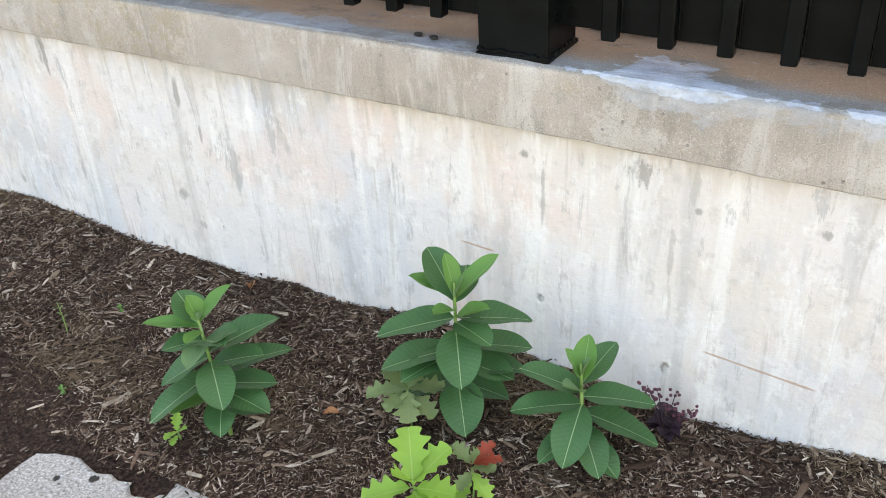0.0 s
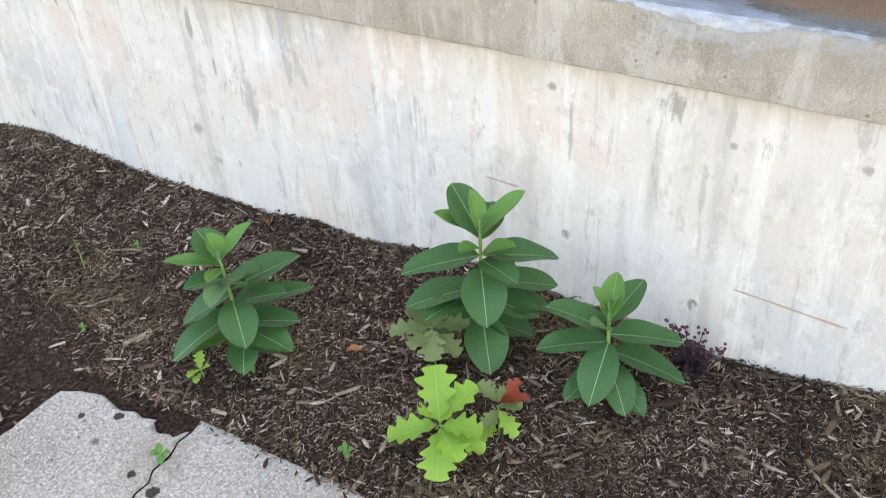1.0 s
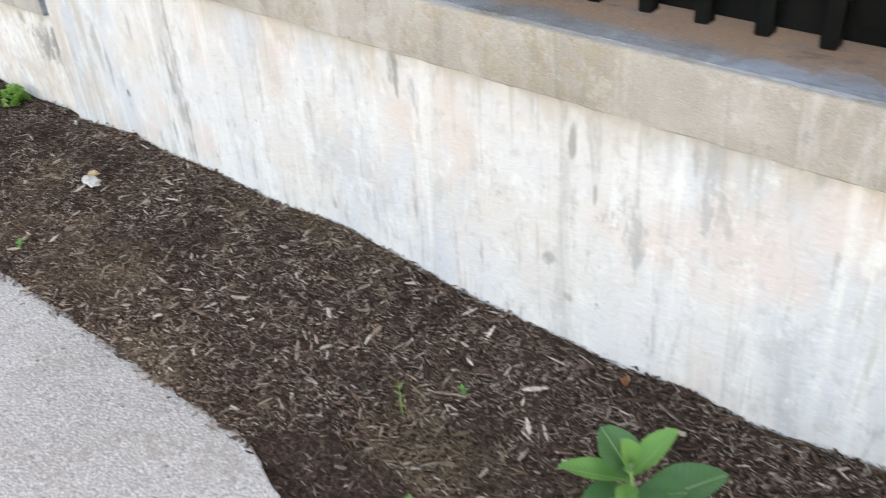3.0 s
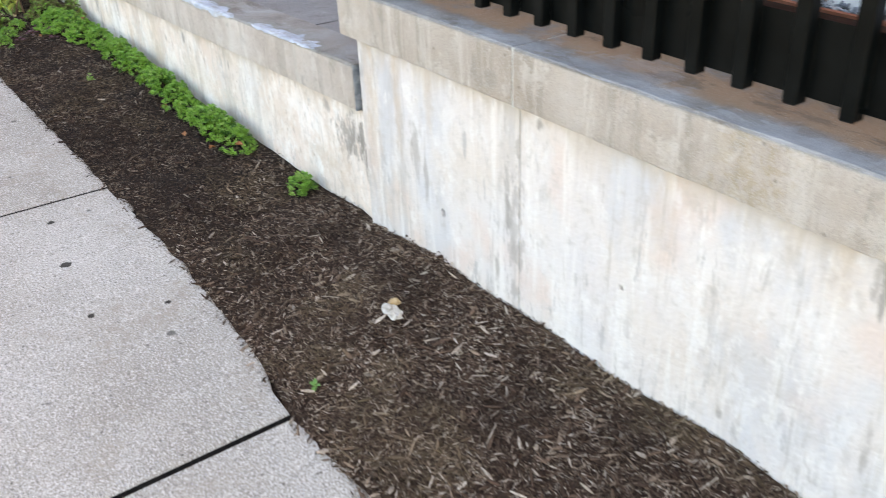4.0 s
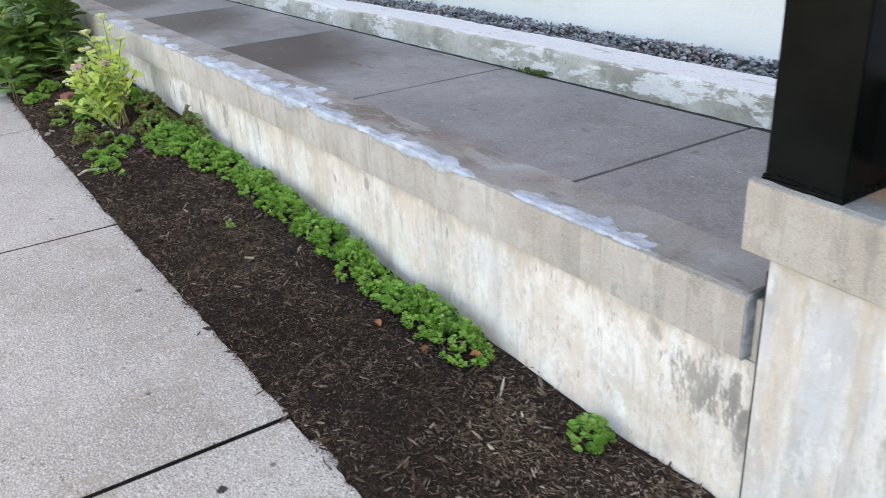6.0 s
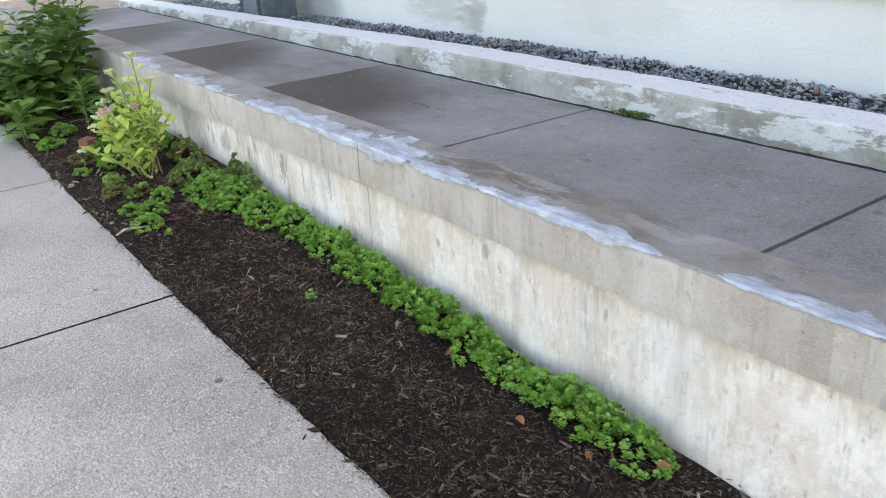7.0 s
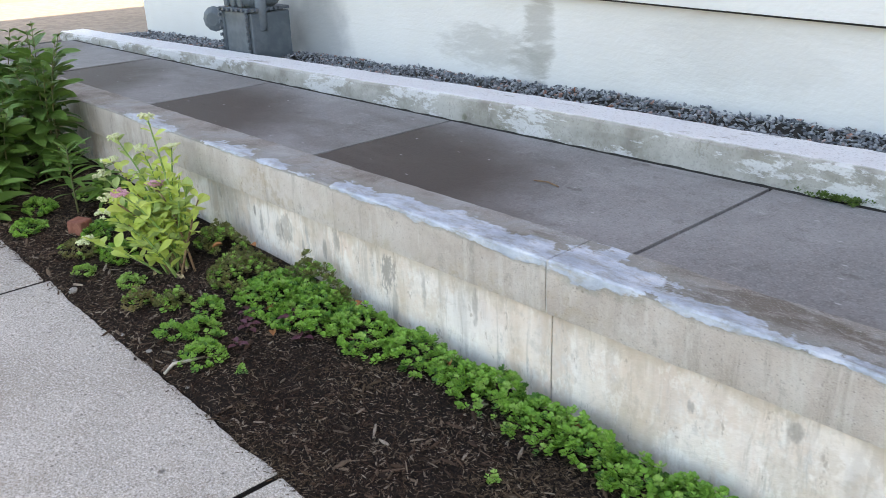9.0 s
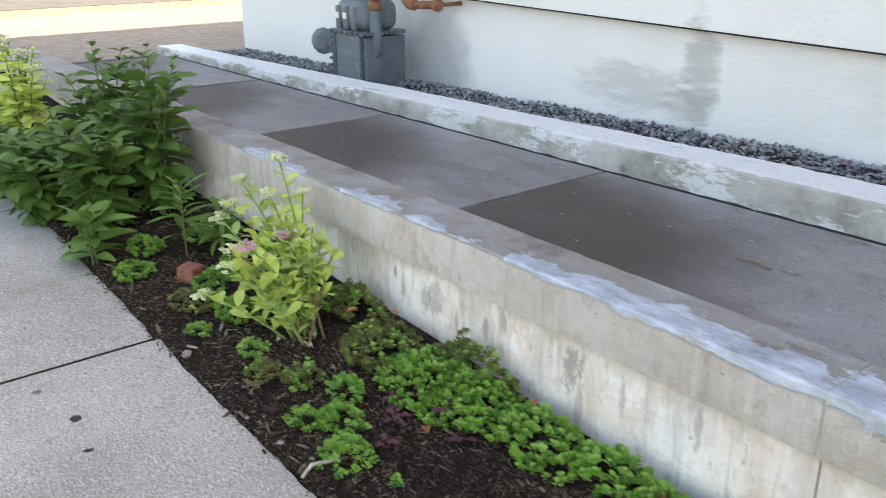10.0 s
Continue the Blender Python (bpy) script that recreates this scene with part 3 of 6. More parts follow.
M = dict(
    wall=wall_concrete("pale_concrete", 0.0, [(-3.52, 0.55, 0.028, 0.10, 0.5), (-3.47, 0.48, 0.014, 0.08, 0.5), (-0.40, 0.665, 0.034, 0.030, 0.7), (-0.655, 0.66, 0.013, 0.012, 0.8), (-1.64, 0.28, 0.018, 0.016, 0.6), (-1.70, 0.36, 0.028, 0.018, 0.4), (-2.985, 0.785, 0.018, 0.022, 0.7), (-2.14, 0.73, 0.014, 0.06, 0.6), (-1.37, 0.70, 0.010, 0.05, 0.5), (-0.61, 0.58, 0.006, 0.09, 0.5), (-3.10, 0.50, 0.02, 0.06, 0.45), (-3.745, 0.66, 0.06, 0.36, -0.75), (-3.60, 0.74, 0.028, 0.30, -0.75), (-3.075, 0.45, 0.04, 0.26, 0.45), (-3.44, 0.72, 0.03, 0.16, -0.5), (-2.2, 0.72, 0.035, 0.12, -0.5), (-1.3, 0.67, 0.035, 0.10, -0.45), (-0.75, 0.64, 0.05, 0.10, -0.45), (-2.6, 0.70, 0.05, 0.14, -0.5), (-2.128, 0.72, 0.012, 0.06, 0.8), (-3.145, 0.32, 0.012, 0.09, 0.6), (-2.093, 0.40, 0.010, 0.09, 0.5), (-1.638, 0.665, 0.010, 0.045, 0.7), (-1.58, 0.565, 0.006, 0.03, 0.6), (-1.687, 0.37, 0.025, 0.015, 0.5), (-2.405, 0.283, 0.010, 0.02, 0.6), (-0.285, 0.60, 0.010, 0.010, 0.7), (-0.05, 0.60, 0.012, 0.014, 0.7), (-0.33, 0.50, 0.008, 0.07, 0.4)], (0.698, -0.0382),
                       [(-0.24, -0.02, 0.276, 0.12), (-0.81, -0.73, 0.415, 0.10)]),
    wall_l=wall_concrete("warm_concrete", 0.40, [(-3.945, 0.485, 0.095, 0.085, 0.75), (-3.90, 0.45, 0.05, 0.05, 0.6), (-3.845, 0.49, 0.05, 0.07, 0.8), (-3.83, 0.41, 0.03, 0.08, 0.85), (-5.38, 0.545, 0.02, 0.03, 0.6), (-6.69, 0.50, 0.045, 0.07, 0.75), (-6.66, 0.42, 0.02, 0.10, 0.5), (-7.02, 0.50, 0.014, 0.04, 0.7), (-7.42, 0.50, 0.012, 0.06, 0.6), (-7.46, 0.54, 0.010, 0.03, 0.8), (-7.15, 0.47, 0.010, 0.06, 0.6), (-5.62, 0.50, 0.014, 0.02, 0.6), (-4.9, 0.52, 0.012, 0.03, 0.6), (-5.75, 0.42, 0.10, 0.14, -0.45), (-6.30, 0.52, 0.018, 0.07, 0.55), (-6.95, 0.55, 0.02, 0.05, 0.6), (-6.52, 0.50, 0.012, 0.08, 0.5), (-7.25, 0.52, 0.04, 0.06, 0.5), (-6.62, 0.48, 0.04, 0.14, -0.6), (-6.15, 0.46, 0.05, 0.16, -0.5), (-4.08, 0.55, 0.03, 0.03, 0.6), (-7.3, 0.50, 0.03, 0.04, 0.5), (-4.5, 0.42, 0.22, 0.13, -0.4), (-5.25, 0.40, 0.2, 0.13, -0.4), (-4.05, 0.36, 0.16, 0.1, -0.4)], (0.582, -0.0022), streak=0.8, base=((0.82, 0.73, 0.665), (0.86, 0.805, 0.765), (0.85, 0.82, 0.80))),
    cap=cap_concrete("coping_concrete", 0.845, -0.0382, 1.552, [(-0.46, -0.27, 0.085, 0.016, 1.0), (-0.17, 0.9, 0.065, 0.016, 1.0), (-0.43, 0.9, 0.05, 0.055, 0.4), (-1.25, -0.85, 0.09, 0.004, 0.35), (-3.3, -2.1, 0.11, 0.003, 0.25)], (0.285, 0.28, 0.275), 0.9),
    cap_l=cap_concrete("low_coping_concrete", 0.740, -0.0022, 1.578, [(-8.45, -8.08, 0.05, 0.008, 0.8), (-7.78, -7.46, 0.06, 0.010, 0.9), (-7.36, -7.02, 0.06, 0.010, 1.0), (-6.95, -6.05, 0.065, 0.012, 1.0), (-5.98, -5.74, 0.15, 0.022, 1.0), (-5.68, -4.84, 0.042, 0.014, 1.0), (-4.54, -4.12, 0.065, 0.008, 1.0)], (0.305, 0.29, 0.27), 0.03,
                       body=((0.475, 0.415, 0.372), (0.59, 0.535, 0.495), (0.68, 0.635, 0.60)), streak=0.9, wet=[(-6.3, -6.1), (-5.75, -5.05), (-4.95, -4.78)]),
    sidewalk=make_sidewalk(), ramp=make_ramp(), curb=make_curb(), stucco=make_stucco(), soil=make_soil(),
    chips=make_chips("bark_chips", 0.0), chips_dark=make_chips("dark_bark_chips", 0.48),
    iron=plain("black_painted_steel", (0.0030, 0.0042, 0.0044), (0.0055, 0.0072, 0.0075), 9, 0.36, 0.0, 0.0006, 0.07),
    redboard=plain("red_brown_board", (0.24, 0.085, 0.045), (0.31, 0.12, 0.07), 14, 0.7),
    crack=plain("dark_joint", (0.010, 0.009, 0.008), (0.022, 0.02, 0.018), 60, 0.95),
    # blue-grey that darkens the low coping's end face as if in shade
    end_shade=plain("end_shade_blue_grey", (0.15, 0.18, 0.21), (0.34, 0.37, 0.40), 28, 0.85, bump=0.003),
    sealant=plain("pale_sealant", (0.50, 0.51, 0.49), (0.62, 0.63, 0.61), 40, 0.8),
    milkweed=make_leaf("milkweed_leaf", (0.028, 0.110, 0.034), (0.072, 0.190, 0.062), (0.34, 0.48, 0.24), 0.85, 0.45, 0.4, 0.12, 0.5),
    milkweed_young=make_leaf("young_milkweed_leaf", (0.085, 0.23, 0.05), (0.15, 0.33, 0.08), (0.38, 0.52, 0.24), 0.7, 0.5, 0.35, 0.2),
    milkweed_pale=make_leaf("pale_milkweed_leaf", (0.13, 0.25, 0.11), (0.18, 0.31, 0.14), (0.36, 0.46, 0.27), 0.6, 0.6, 0.3, 0.15),
    stem=plain("green_stem", (0.15, 0.28, 0.06), (0.24, 0.36, 0.11), 40, 0.5),
    brown_stem=plain("brown_stem", (0.17, 0.10, 0.06), (0.27, 0.18, 0.10), 40, 0.7),
    oak=make_leaf("bright_oak_leaf", (0.21, 0.42, 0.055), (0.33, 0.54, 0.10), (0.46, 0.60, 0.22), 0.6, 0.5, 0.35, 0.25),
    oak_dull=make_leaf("dull_oak_leaf", (0.13, 0.21, 0.075), (0.27, 0.33, 0.14), (0.28, 0.34, 0.14), 0.5, 0.5, 0.35, 0.2),
    oak_red=make_leaf("red_oak_leaf", (0.34, 0.045, 0.03), (0.45, 0.10, 0.05), (0.5, 0.2, 0.1), 0.5, 0.5, 0.3, 0.2),
    sedum=make_leaf("stonecrop_leaf", (0.090, 0.27, 0.038), (0.27, 0.50, 0.09), (0.2, 0.4, 0.1), 0.15, 0.42, 0.45, 0.12),
    sedum_mid=make_leaf("pale_stonecrop_leaf", (0.18, 0.36, 0.07), (0.32, 0.50, 0.13), (0.3, 0.5, 0.2), 0.15, 0.42, 0.45, 0.15),
    sedum_deep=make_leaf("deep_stonecrop_leaf", (0.035, 0.13, 0.022), (0.09, 0.24, 0.04), (0.2, 0.3, 0.1), 0.15, 0.42, 0.45, 0.1),
    sedum_dark=make_leaf("dark_stonecrop_leaf", (0.060, 0.16, 0.035), (0.24, 0.17, 0.075), (0.2, 0.3, 0.1), 0.15, 0.45, 0.4, 0.1),
    sedum_lime=make_leaf("lime_stonecrop_leaf", (0.50, 0.64, 0.11), (0.72, 0.82, 0.27), (0.5, 0.62, 0.3), 0.4, 0.42, 0.45, 0.25),
    bush=make_leaf("bush_leaf", (0.048, 0.130, 0.030), (0.15, 0.275, 0.06), (0.20, 0.31, 0.10), 0.6, 0.40, 0.45, 0.15),
    bush_mid=make_leaf("fresh_bush_leaf", (0.075, 0.19, 0.035), (0.17, 0.31, 0.07), (0.22, 0.34, 0.11), 0.6, 0.42, 0.45, 0.18),
    bush_lime=make_leaf("lime_bush_leaf", (0.16, 0.30, 0.05), (0.28, 0.42, 0.09), (0.4, 0.5, 0.2), 0.5, 0.45, 0.4, 0.25),
    purple=make_leaf("purple_leaf", (0.025, 0.012, 0.022), (0.05, 0.022, 0.035), (0.09, 0.03, 0.04), 0.5, 0.5, 0.4, 0.05),
    sedum_pale=make_leaf("grey_lime_stonecrop_leaf", (0.30, 0.44, 0.12), (0.50, 0.62, 0.24), (0.5, 0.62, 0.3), 0.4, 0.42, 0.45, 0.2),
    straw=plain("dry_straw_leaf", (0.45, 0.36, 0.20), (0.62, 0.52, 0.33), 50, 0.85),
    bush_stem=plain("dull_green_stem", (0.10, 0.13, 0.05), (0.17, 0.17, 0.08), 40, 0.6),
    dead=plain("dead_leaf", (0.25, 0.085, 0.03), (0.38, 0.17, 0.07), 60, 0.8),
    flower=plain("cream_flower", (0.52, 0.58, 0.30), (0.74, 0.76, 0.54), 200, 0.8),
    pink=plain("pink_flower", (0.55, 0.27, 0.36), (0.68, 0.42, 0.48), 200, 0.8),
    brick=plain("old_brick", (0.21, 0.075, 0.05), (0.31, 0.125, 0.085), 30, 0.9, bump=0.003),
    meter=plain("grey_meter_paint", (0.085, 0.112, 0.135), (0.125, 0.155, 0.18), 12, 0.45),
    label=plain("white_label", (0.7, 0.7, 0.68), (0.78, 0.78, 0.76), 30, 0.6),
    rustpipe=plain("rusty_pipe", (0.20, 0.085, 0.045), (0.30, 0.145, 0.08), 25, 0.8, bump=0.002),
    slate=make_chippy("slate_gravel", [(0.0, (0.08, 0.095, 0.11)), (0.5, (0.24, 0.265, 0.295)), (0.9, (0.46, 0.49, 0.52)), (0.995, (0.36, 0.15, 0.09))], 0.7),
    asphalt=plain("worn_asphalt", (0.17, 0.14, 0.115), (0.24, 0.20, 0.165), 14, 0.95, bump=0.004),
    ground=plain("pale_paving", (0.17, 0.13, 0.075), (0.24, 0.19, 0.12), 3, 0.95, bump=0.004),
    # dark grey for the shaded ground far off, shade put into the colour
    road=plain("far_shade_ground", (0.05, 0.05, 0.052), (0.075, 0.073, 0.073), 6, 0.95),
    roof=plain("roofing", (0.10, 0.10, 0.10), (0.14, 0.14, 0.14), 8, 0.95),
    paper=plain("crumpled_wrapper", (0.42, 0.38, 0.33), (0.60, 0.57, 0.53), 60, 0.5),
    amber=plain("brown_wrapper", (0.35, 0.22, 0.10), (0.50, 0.36, 0.20), 60, 0.5),
    bone=plain("bleached_wood", (0.38, 0.34, 0.28), (0.55, 0.51, 0.45), 50, 0.8),
    maroon=make_leaf("maroon_leaf", (0.075, 0.022, 0.04), (0.14, 0.045, 0.065), (0.2, 0.08, 0.09), 0.5, 0.5, 0.4, 0.1),
    splinter=plain("pale_splinter", (0.26, 0.20, 0.15), (0.42, 0.35, 0.28), 90, 0.85),
    pebble=plain("grey_pebble", (0.20, 0.19, 0.175), (0.34, 0.33, 0.31), 60, 0.8),
    moss=make_leaf("moss_leaf", (0.05, 0.11, 0.02), (0.12, 0.19, 0.04), (0.2, 0.3, 0.1), 0.1),
)


# ---------------------------------------------------------------- helpers
def side_z(x):
    """Height of the sidewalk, which climbs towards -x."""
    return -0.022 - 0.0425 * x


def edge_y(x):
    """Where the sidewalk ends and the bed begins."""
    return float(np.interp(x, [-9.0, -8.0, -7.0, -6.4, -5.6, -4.85, -4.1, -3.5, -3.15, -2.1, -1.2, 0.0], [0.985, 0.972, 0.980, 0.976, 0.992, 1.0, 1.012, 0.985, 0.945, 0.958, 0.97, 0.966]))


FOOT = [(-12.4, 0.60), (-9.0, 0.435), (-8.0, 0.40), (-7.07, 0.372), (-6.56, 0.342), (-6.15, 0.312), (-5.8, 0.298), (-5.5, 0.272), (-5.1, 0.248), (-4.6, 0.238), (-4.17, 0.208),
        (-3.9, 0.220), (-3.82, 0.205), (-3.6, 0.230), (-3.4, 0.240), (-3.25, 0.224), (-2.9, 0.218), (-2.7, 0.206), (-2.4, 0.218), (-2.3, 0.208), (-2.1, 0.183), (-1.98, 0.167), (-1.6, 0.152),
        (-1.5, 0.142), (-1.32, 0.160), (-1.2, 0.141), (-1.05, 0.149), (-0.94, 0.169), (-0.83, 0.160), (-0.28, 0.088), (-0.1, 0.089), (0.14, 0.118), (1.6, 0.10)]


def mulch_z(x, y):
    """Height of the mulch bed: level with the sidewalk at its edge, banked up to its line along the wall."""
    k = min(1.0, max(0.0, (y - edge_y(x)) / (1.585 - edge_y(x))))
    low = side_z(x) + 0.004
    foot = float(np.interp(x, [p[0] for p in FOOT], [p[1] for p in FOOT]))
    z = low + (foot - low) * (0.62 * k + 0.38 * k ** 3)
    b = noise.noise(Vector((x * 3.2, y * 3.2, 0.3))) * 0.018 + noise.noise(Vector((x * 11, y * 11, 4))) * 0.009
    return z + b * min(1.0, 0.3 + k * 3) * (1 - 0.75 * k ** 4)


def link_mesh(name, me, material, parent=None, label="", smooth=False):
    if smooth:
        me.polygons.foreach_set("use_smooth", [True] * len(me.polygons))
    if material and not me.materials:
        me.materials.append(material)
    ob = new(name, me)
    if parent:
        ob.parent = parent
    if label:
        tagged(ob, label)
    return ob


def part(name, bm, material, parent=None, label="", smooth=False):
    """Links a bmesh as one mesh object under a thing or a part."""
    me = bpy.data.meshes.new(name)
    bmesh.ops.recalc_face_normals(bm, faces=bm.faces)
    bm.to_mesh(me)
    bm.free()
    return link_mesh(name, me, material, parent, label, smooth)


def thing(name, at, label, category, group="", turn=0):
    ob = new(name)
    ob.empty_display_size = 0.1
    ob.matrix_basis = pose(*at, 0, 0, turn)
    return tagged(ob, label, category, group)


def box(x0, x1, y0, y1, z0, z1, bevel=0.0, seg=2):
    bm = bmesh.new()
    bmesh.ops.create_cube(bm, size=1)
    bmesh.ops.scale(bm, vec=(x1 - x0, y1 - y0, z1 - z0), verts=bm.verts)
    bmesh.ops.translate(bm, vec=((x0 + x1) / 2, (y0 + y1) / 2, (z0 + z1) / 2), verts=bm.verts)
    if bevel:
        bmesh.ops.bevel(bm, geom=bm.edges[:], offset=bevel, segments=seg, affect="EDGES", profile=0.6)
    return bm


def tube(points, radii, sides=8, bm=None):
    """A round bar along points, with a radius at each."""
    bm = bm or bmesh.new()
    rings = []
    pts = [Vector(p) for p in points]
    for i, p in enumerate(pts):
        d = (pts[min(i + 1, len(pts) - 1)] - pts[max(i - 1, 0)]).normalized()
        q = d.to_track_quat("Z", "Y")
        r = radii[i] if isinstance(radii, (list, tuple)) else radii
        rings.append([bm.verts.new(p + q @ Vector((r * math.cos(a), r * math.sin(a), 0))) for a in [2 * math.pi * k / sides for k in range(sides)]])
    for a, b in zip(rings, rings[1:]):
        for k in range(sides):
            bm.faces.new((a[k], a[(k + 1) % sides], b[(k + 1) % sides], b[k]))
    bm.faces.new(rings[0][::-1])
    bm.faces.new(rings[-1])
    return bm


def sweep(xs, profile, wear=0.0, seed=0.0):
    """Sweeps a closed profile (function of x giving (y, z) pairs) along x, with worn, uneven arrises."""
    bm = bmesh.new()
    rings = []
    for x in xs:
        ring = []
        for y, z in profile(x):
            v = Vector((x, y, z))
            if wear:
                n1 = noise.noise_vector(Vector((x * 17, y * 17 + seed, z * 17)))
                n2 = noise.noise_vector(Vector((x * 60, y * 60 + seed, z * 60)))
                v += Vector((0, (n1.x * 0.7 + n2.x * 0.4) * wear, (n1.z * 0.7 + n2.z * 0.4) * wear))
            ring.append(bm.verts.new(v))
        rings.append(ring)
    k = len(rings[0])
    for a, b in zip(rings, rings[1:]):
        for i in range(k):
            bm.faces.new((a[i], a[(i + 1) % k], b[(i + 1) % k], b[i]))
    bm.faces.new(rings[0][::-1])
    bm.faces.new(rings[-1])
    return bm


def steps(a, b, d):
    return np.linspace(a, b, max(2, int(abs(b - a) / d) + 1))


# ---- leaves
def blade(length, width, fold=0.18, droop=0.25, shape=0.0, curl=0.0, seed=0, rows=12, lobes=0, round_=0.72):
    """One leaf along +x with its face up: outline, fold along the midrib, droop and wavy margin. shape > 0 is wider beyond the middle."""
    rnd = random.Random(seed)
    bm = bmesh.new()
    uv = bm.loops.layers.uv.new("UVMap")
    grid, uvs = [], []
    ph = rnd.uniform(0, 6)
    for i in range(rows + 1):
        t = i / rows
        tt = t ** (1.0 + shape)
        w = math.sin(math.pi * min(1, max(0.0, tt))) ** round_
        if lobes:
            w = max(0.10, (0.20 + 0.80 * math.sin(math.pi * t ** 1.3) ** 0.8) * (0.80 + 0.22 * math.cos(2 * math.pi * (t * lobes - 0.62)))) * (1 if t < 0.97 else 0.6)
            if t < 0.1:
                w = 0.08
        half = max(0.012 if i in (0, rows) else 0.05, w) * width / 2
        row, ru = [], []
        for j, s in enumerate((-1, -0.55, 0, 0.55, 1)):
            y = s * half
            z = abs(s) * half * fold * 2 - droop * length * t * t + math.sin(t * 9 + ph + s) * 0.035 * width * abs(s)
            x = length * t * (1 - 0.12 * droop * t) + (abs(s) * half * 0.30 if lobes else 0)
            z += curl * half * abs(s) ** 2
            row.append(bm.verts.new((x, y, z)))
            ru.append((t, 0.5 + s * 0.5 * half / (width / 2)))
        grid.append(row)
        uvs.append(ru)
    for i in range(rows):
        for j in range(4):
            f = bm.faces.new((grid[i][j], grid[i + 1][j], grid[i + 1][j + 1], grid[i][j + 1]))
            for lp, (a, b) in zip(f.loops, ((i, j), (i + 1, j), (i + 1, j + 1), (i, j + 1))):
                lp[uv].uv = uvs[a][b]
    return bm


def leaf_frame(base, way, roll=0.0):
    """Pose that lays a blade along way, face up."""
    x = Vector(way).normalized()
    side = Vector((0, 0, 1)).cross(x)
    if side.length < 1e-3:
        side = Vector((0, 1, 0))
    side.normalize()
    up = x.cross(side)
    m = Matrix((x, side, up)).transposed().to_4x4()
    return Matrix.Translation(base) @ m @ Matrix.Rotation(roll, 4, "X")


def arrays(bm):
    """Vertices, faces and loop UVs of a small template."""
    bm.verts.index_update()
    bm.verts.ensure_lookup_table()
    v = np.array([vv.co[:] for vv in bm.verts])
    f = [[vv.index for vv in ff.verts] for ff in bm.faces]
    lay = bm.loops.layers.uv.active
    uv = [lp[lay].uv[:] if lay else (0.5, 0.2) for ff in bm.faces for lp in ff.loops]
    bm.free()
    return v, f, np.array(uv)


def scatter(name, template, mats, material, parent=None, label="", smooth=True):
    """Many copies of a template (all quads or all triangles) in one mesh."""
    v, f, uv = template
    k, n = len(mats), len(v)
    ms = np.array([np.array(m) for m in mats])
    pts = np.einsum("kij,nj->kni", ms[:, :3, :3], v) + ms[:, None, :3, 3]
    f = np.array(f)
    faces = (f[None] + (np.arange(k) * n)[:, None, None]).reshape(-1, f.shape[1])
    me = bpy.data.meshes.new(name)
    me.vertices.add(k * n)
    me.vertices.foreach_set("co", pts.reshape(-1))
    me.loops.add(faces.size)
    me.loops.foreach_set("vertex_index", faces.reshape(-1).astype(np.int32))
    me.polygons.add(len(faces))
    me.polygons.foreach_set("loop_start", np.arange(0, faces.size, f.shape[1], dtype=np.int32))
    lay = me.uv_layers.new(name="UVMap")
    lay.data.foreach_set("uv", np.tile(uv, (k, 1)).reshape(-1))
    me.update(calc_edges=True)
    me.validate()
    return tagged(link_mesh(name, me, material, parent, label, smooth), kind="stuff")


def pieces(name, bm, mats, material, parent, smooth=True):
    """Separate objects on one shared mesh."""
    me = bpy.data.meshes.new(name)
    bm.to_mesh(me)
    bm.free()
    me.materials.append(material)
    if smooth:
        me.polygons.foreach_set("use_smooth", [True] * len(me.polygons))
    for m in mats:
        ob = new(name, me)
        ob.parent = parent
        ob.matrix_basis = m


# ---------------------------------------------------------------- setting: ground, walls, ramp, building
def structure(ob, label, category):
    return tagged(ob, label, category, kind="structure")


def build_ground():
    xs = [-400, -60, -30, -16, -13.2, -12.4, -10, -6, -2, 3, 8, 40, 400]
    ys = [-400, -40, -8, -1.3, 1.2, 1.9, 3.0, 12, 60, 400]
    bm = bmesh.new()
    g = [[bm.verts.new((x, y, (0.60 if x < -12.3 and y > 1.5 else side_z(max(-12.3, min(3.0, x))) - 0.035) - (0.0 if y > 1 else 0.09))) for y in ys] for x in xs]
    for i in range(len(xs) - 1):
        for j in range(len(ys) - 1):
            bm.faces.new((g[i][j], g[i + 1][j], g[i + 1][j + 1], g[i][j + 1]))
    structure(part("ground", bm, M["ground"]), "pale worn paving that runs on beyond the building", "ground")
    bm = bmesh.new()
    nx, ny = 30, 16
    g = [[bm.verts.new((-12.32 - 4.4 * i / nx, 1.3 + 8.0 * j / ny, 0.606 + 0.006 * noise.noise(Vector((i, j, 0))))) for j in range(ny + 1)] for i in range(nx + 1)]
    for i in range(nx):
        for j in range(ny):
            bm.faces.new((g[i][j], g[i][j + 1], g[i + 1][j + 1], g[i + 1][j]))
    structure(part("yard_surface", bm, M["asphalt"]), "brown gritty worn asphalt beside the building", "yard")
    # dark sheet standing in for the band of shade past the sunlit strip
    structure(part("road", box(-60, -17.9, -30, 30, 0.55, 0.606), M["road"]), "dark sheet coloured as shaded ground beyond the sunlit paving", "road")


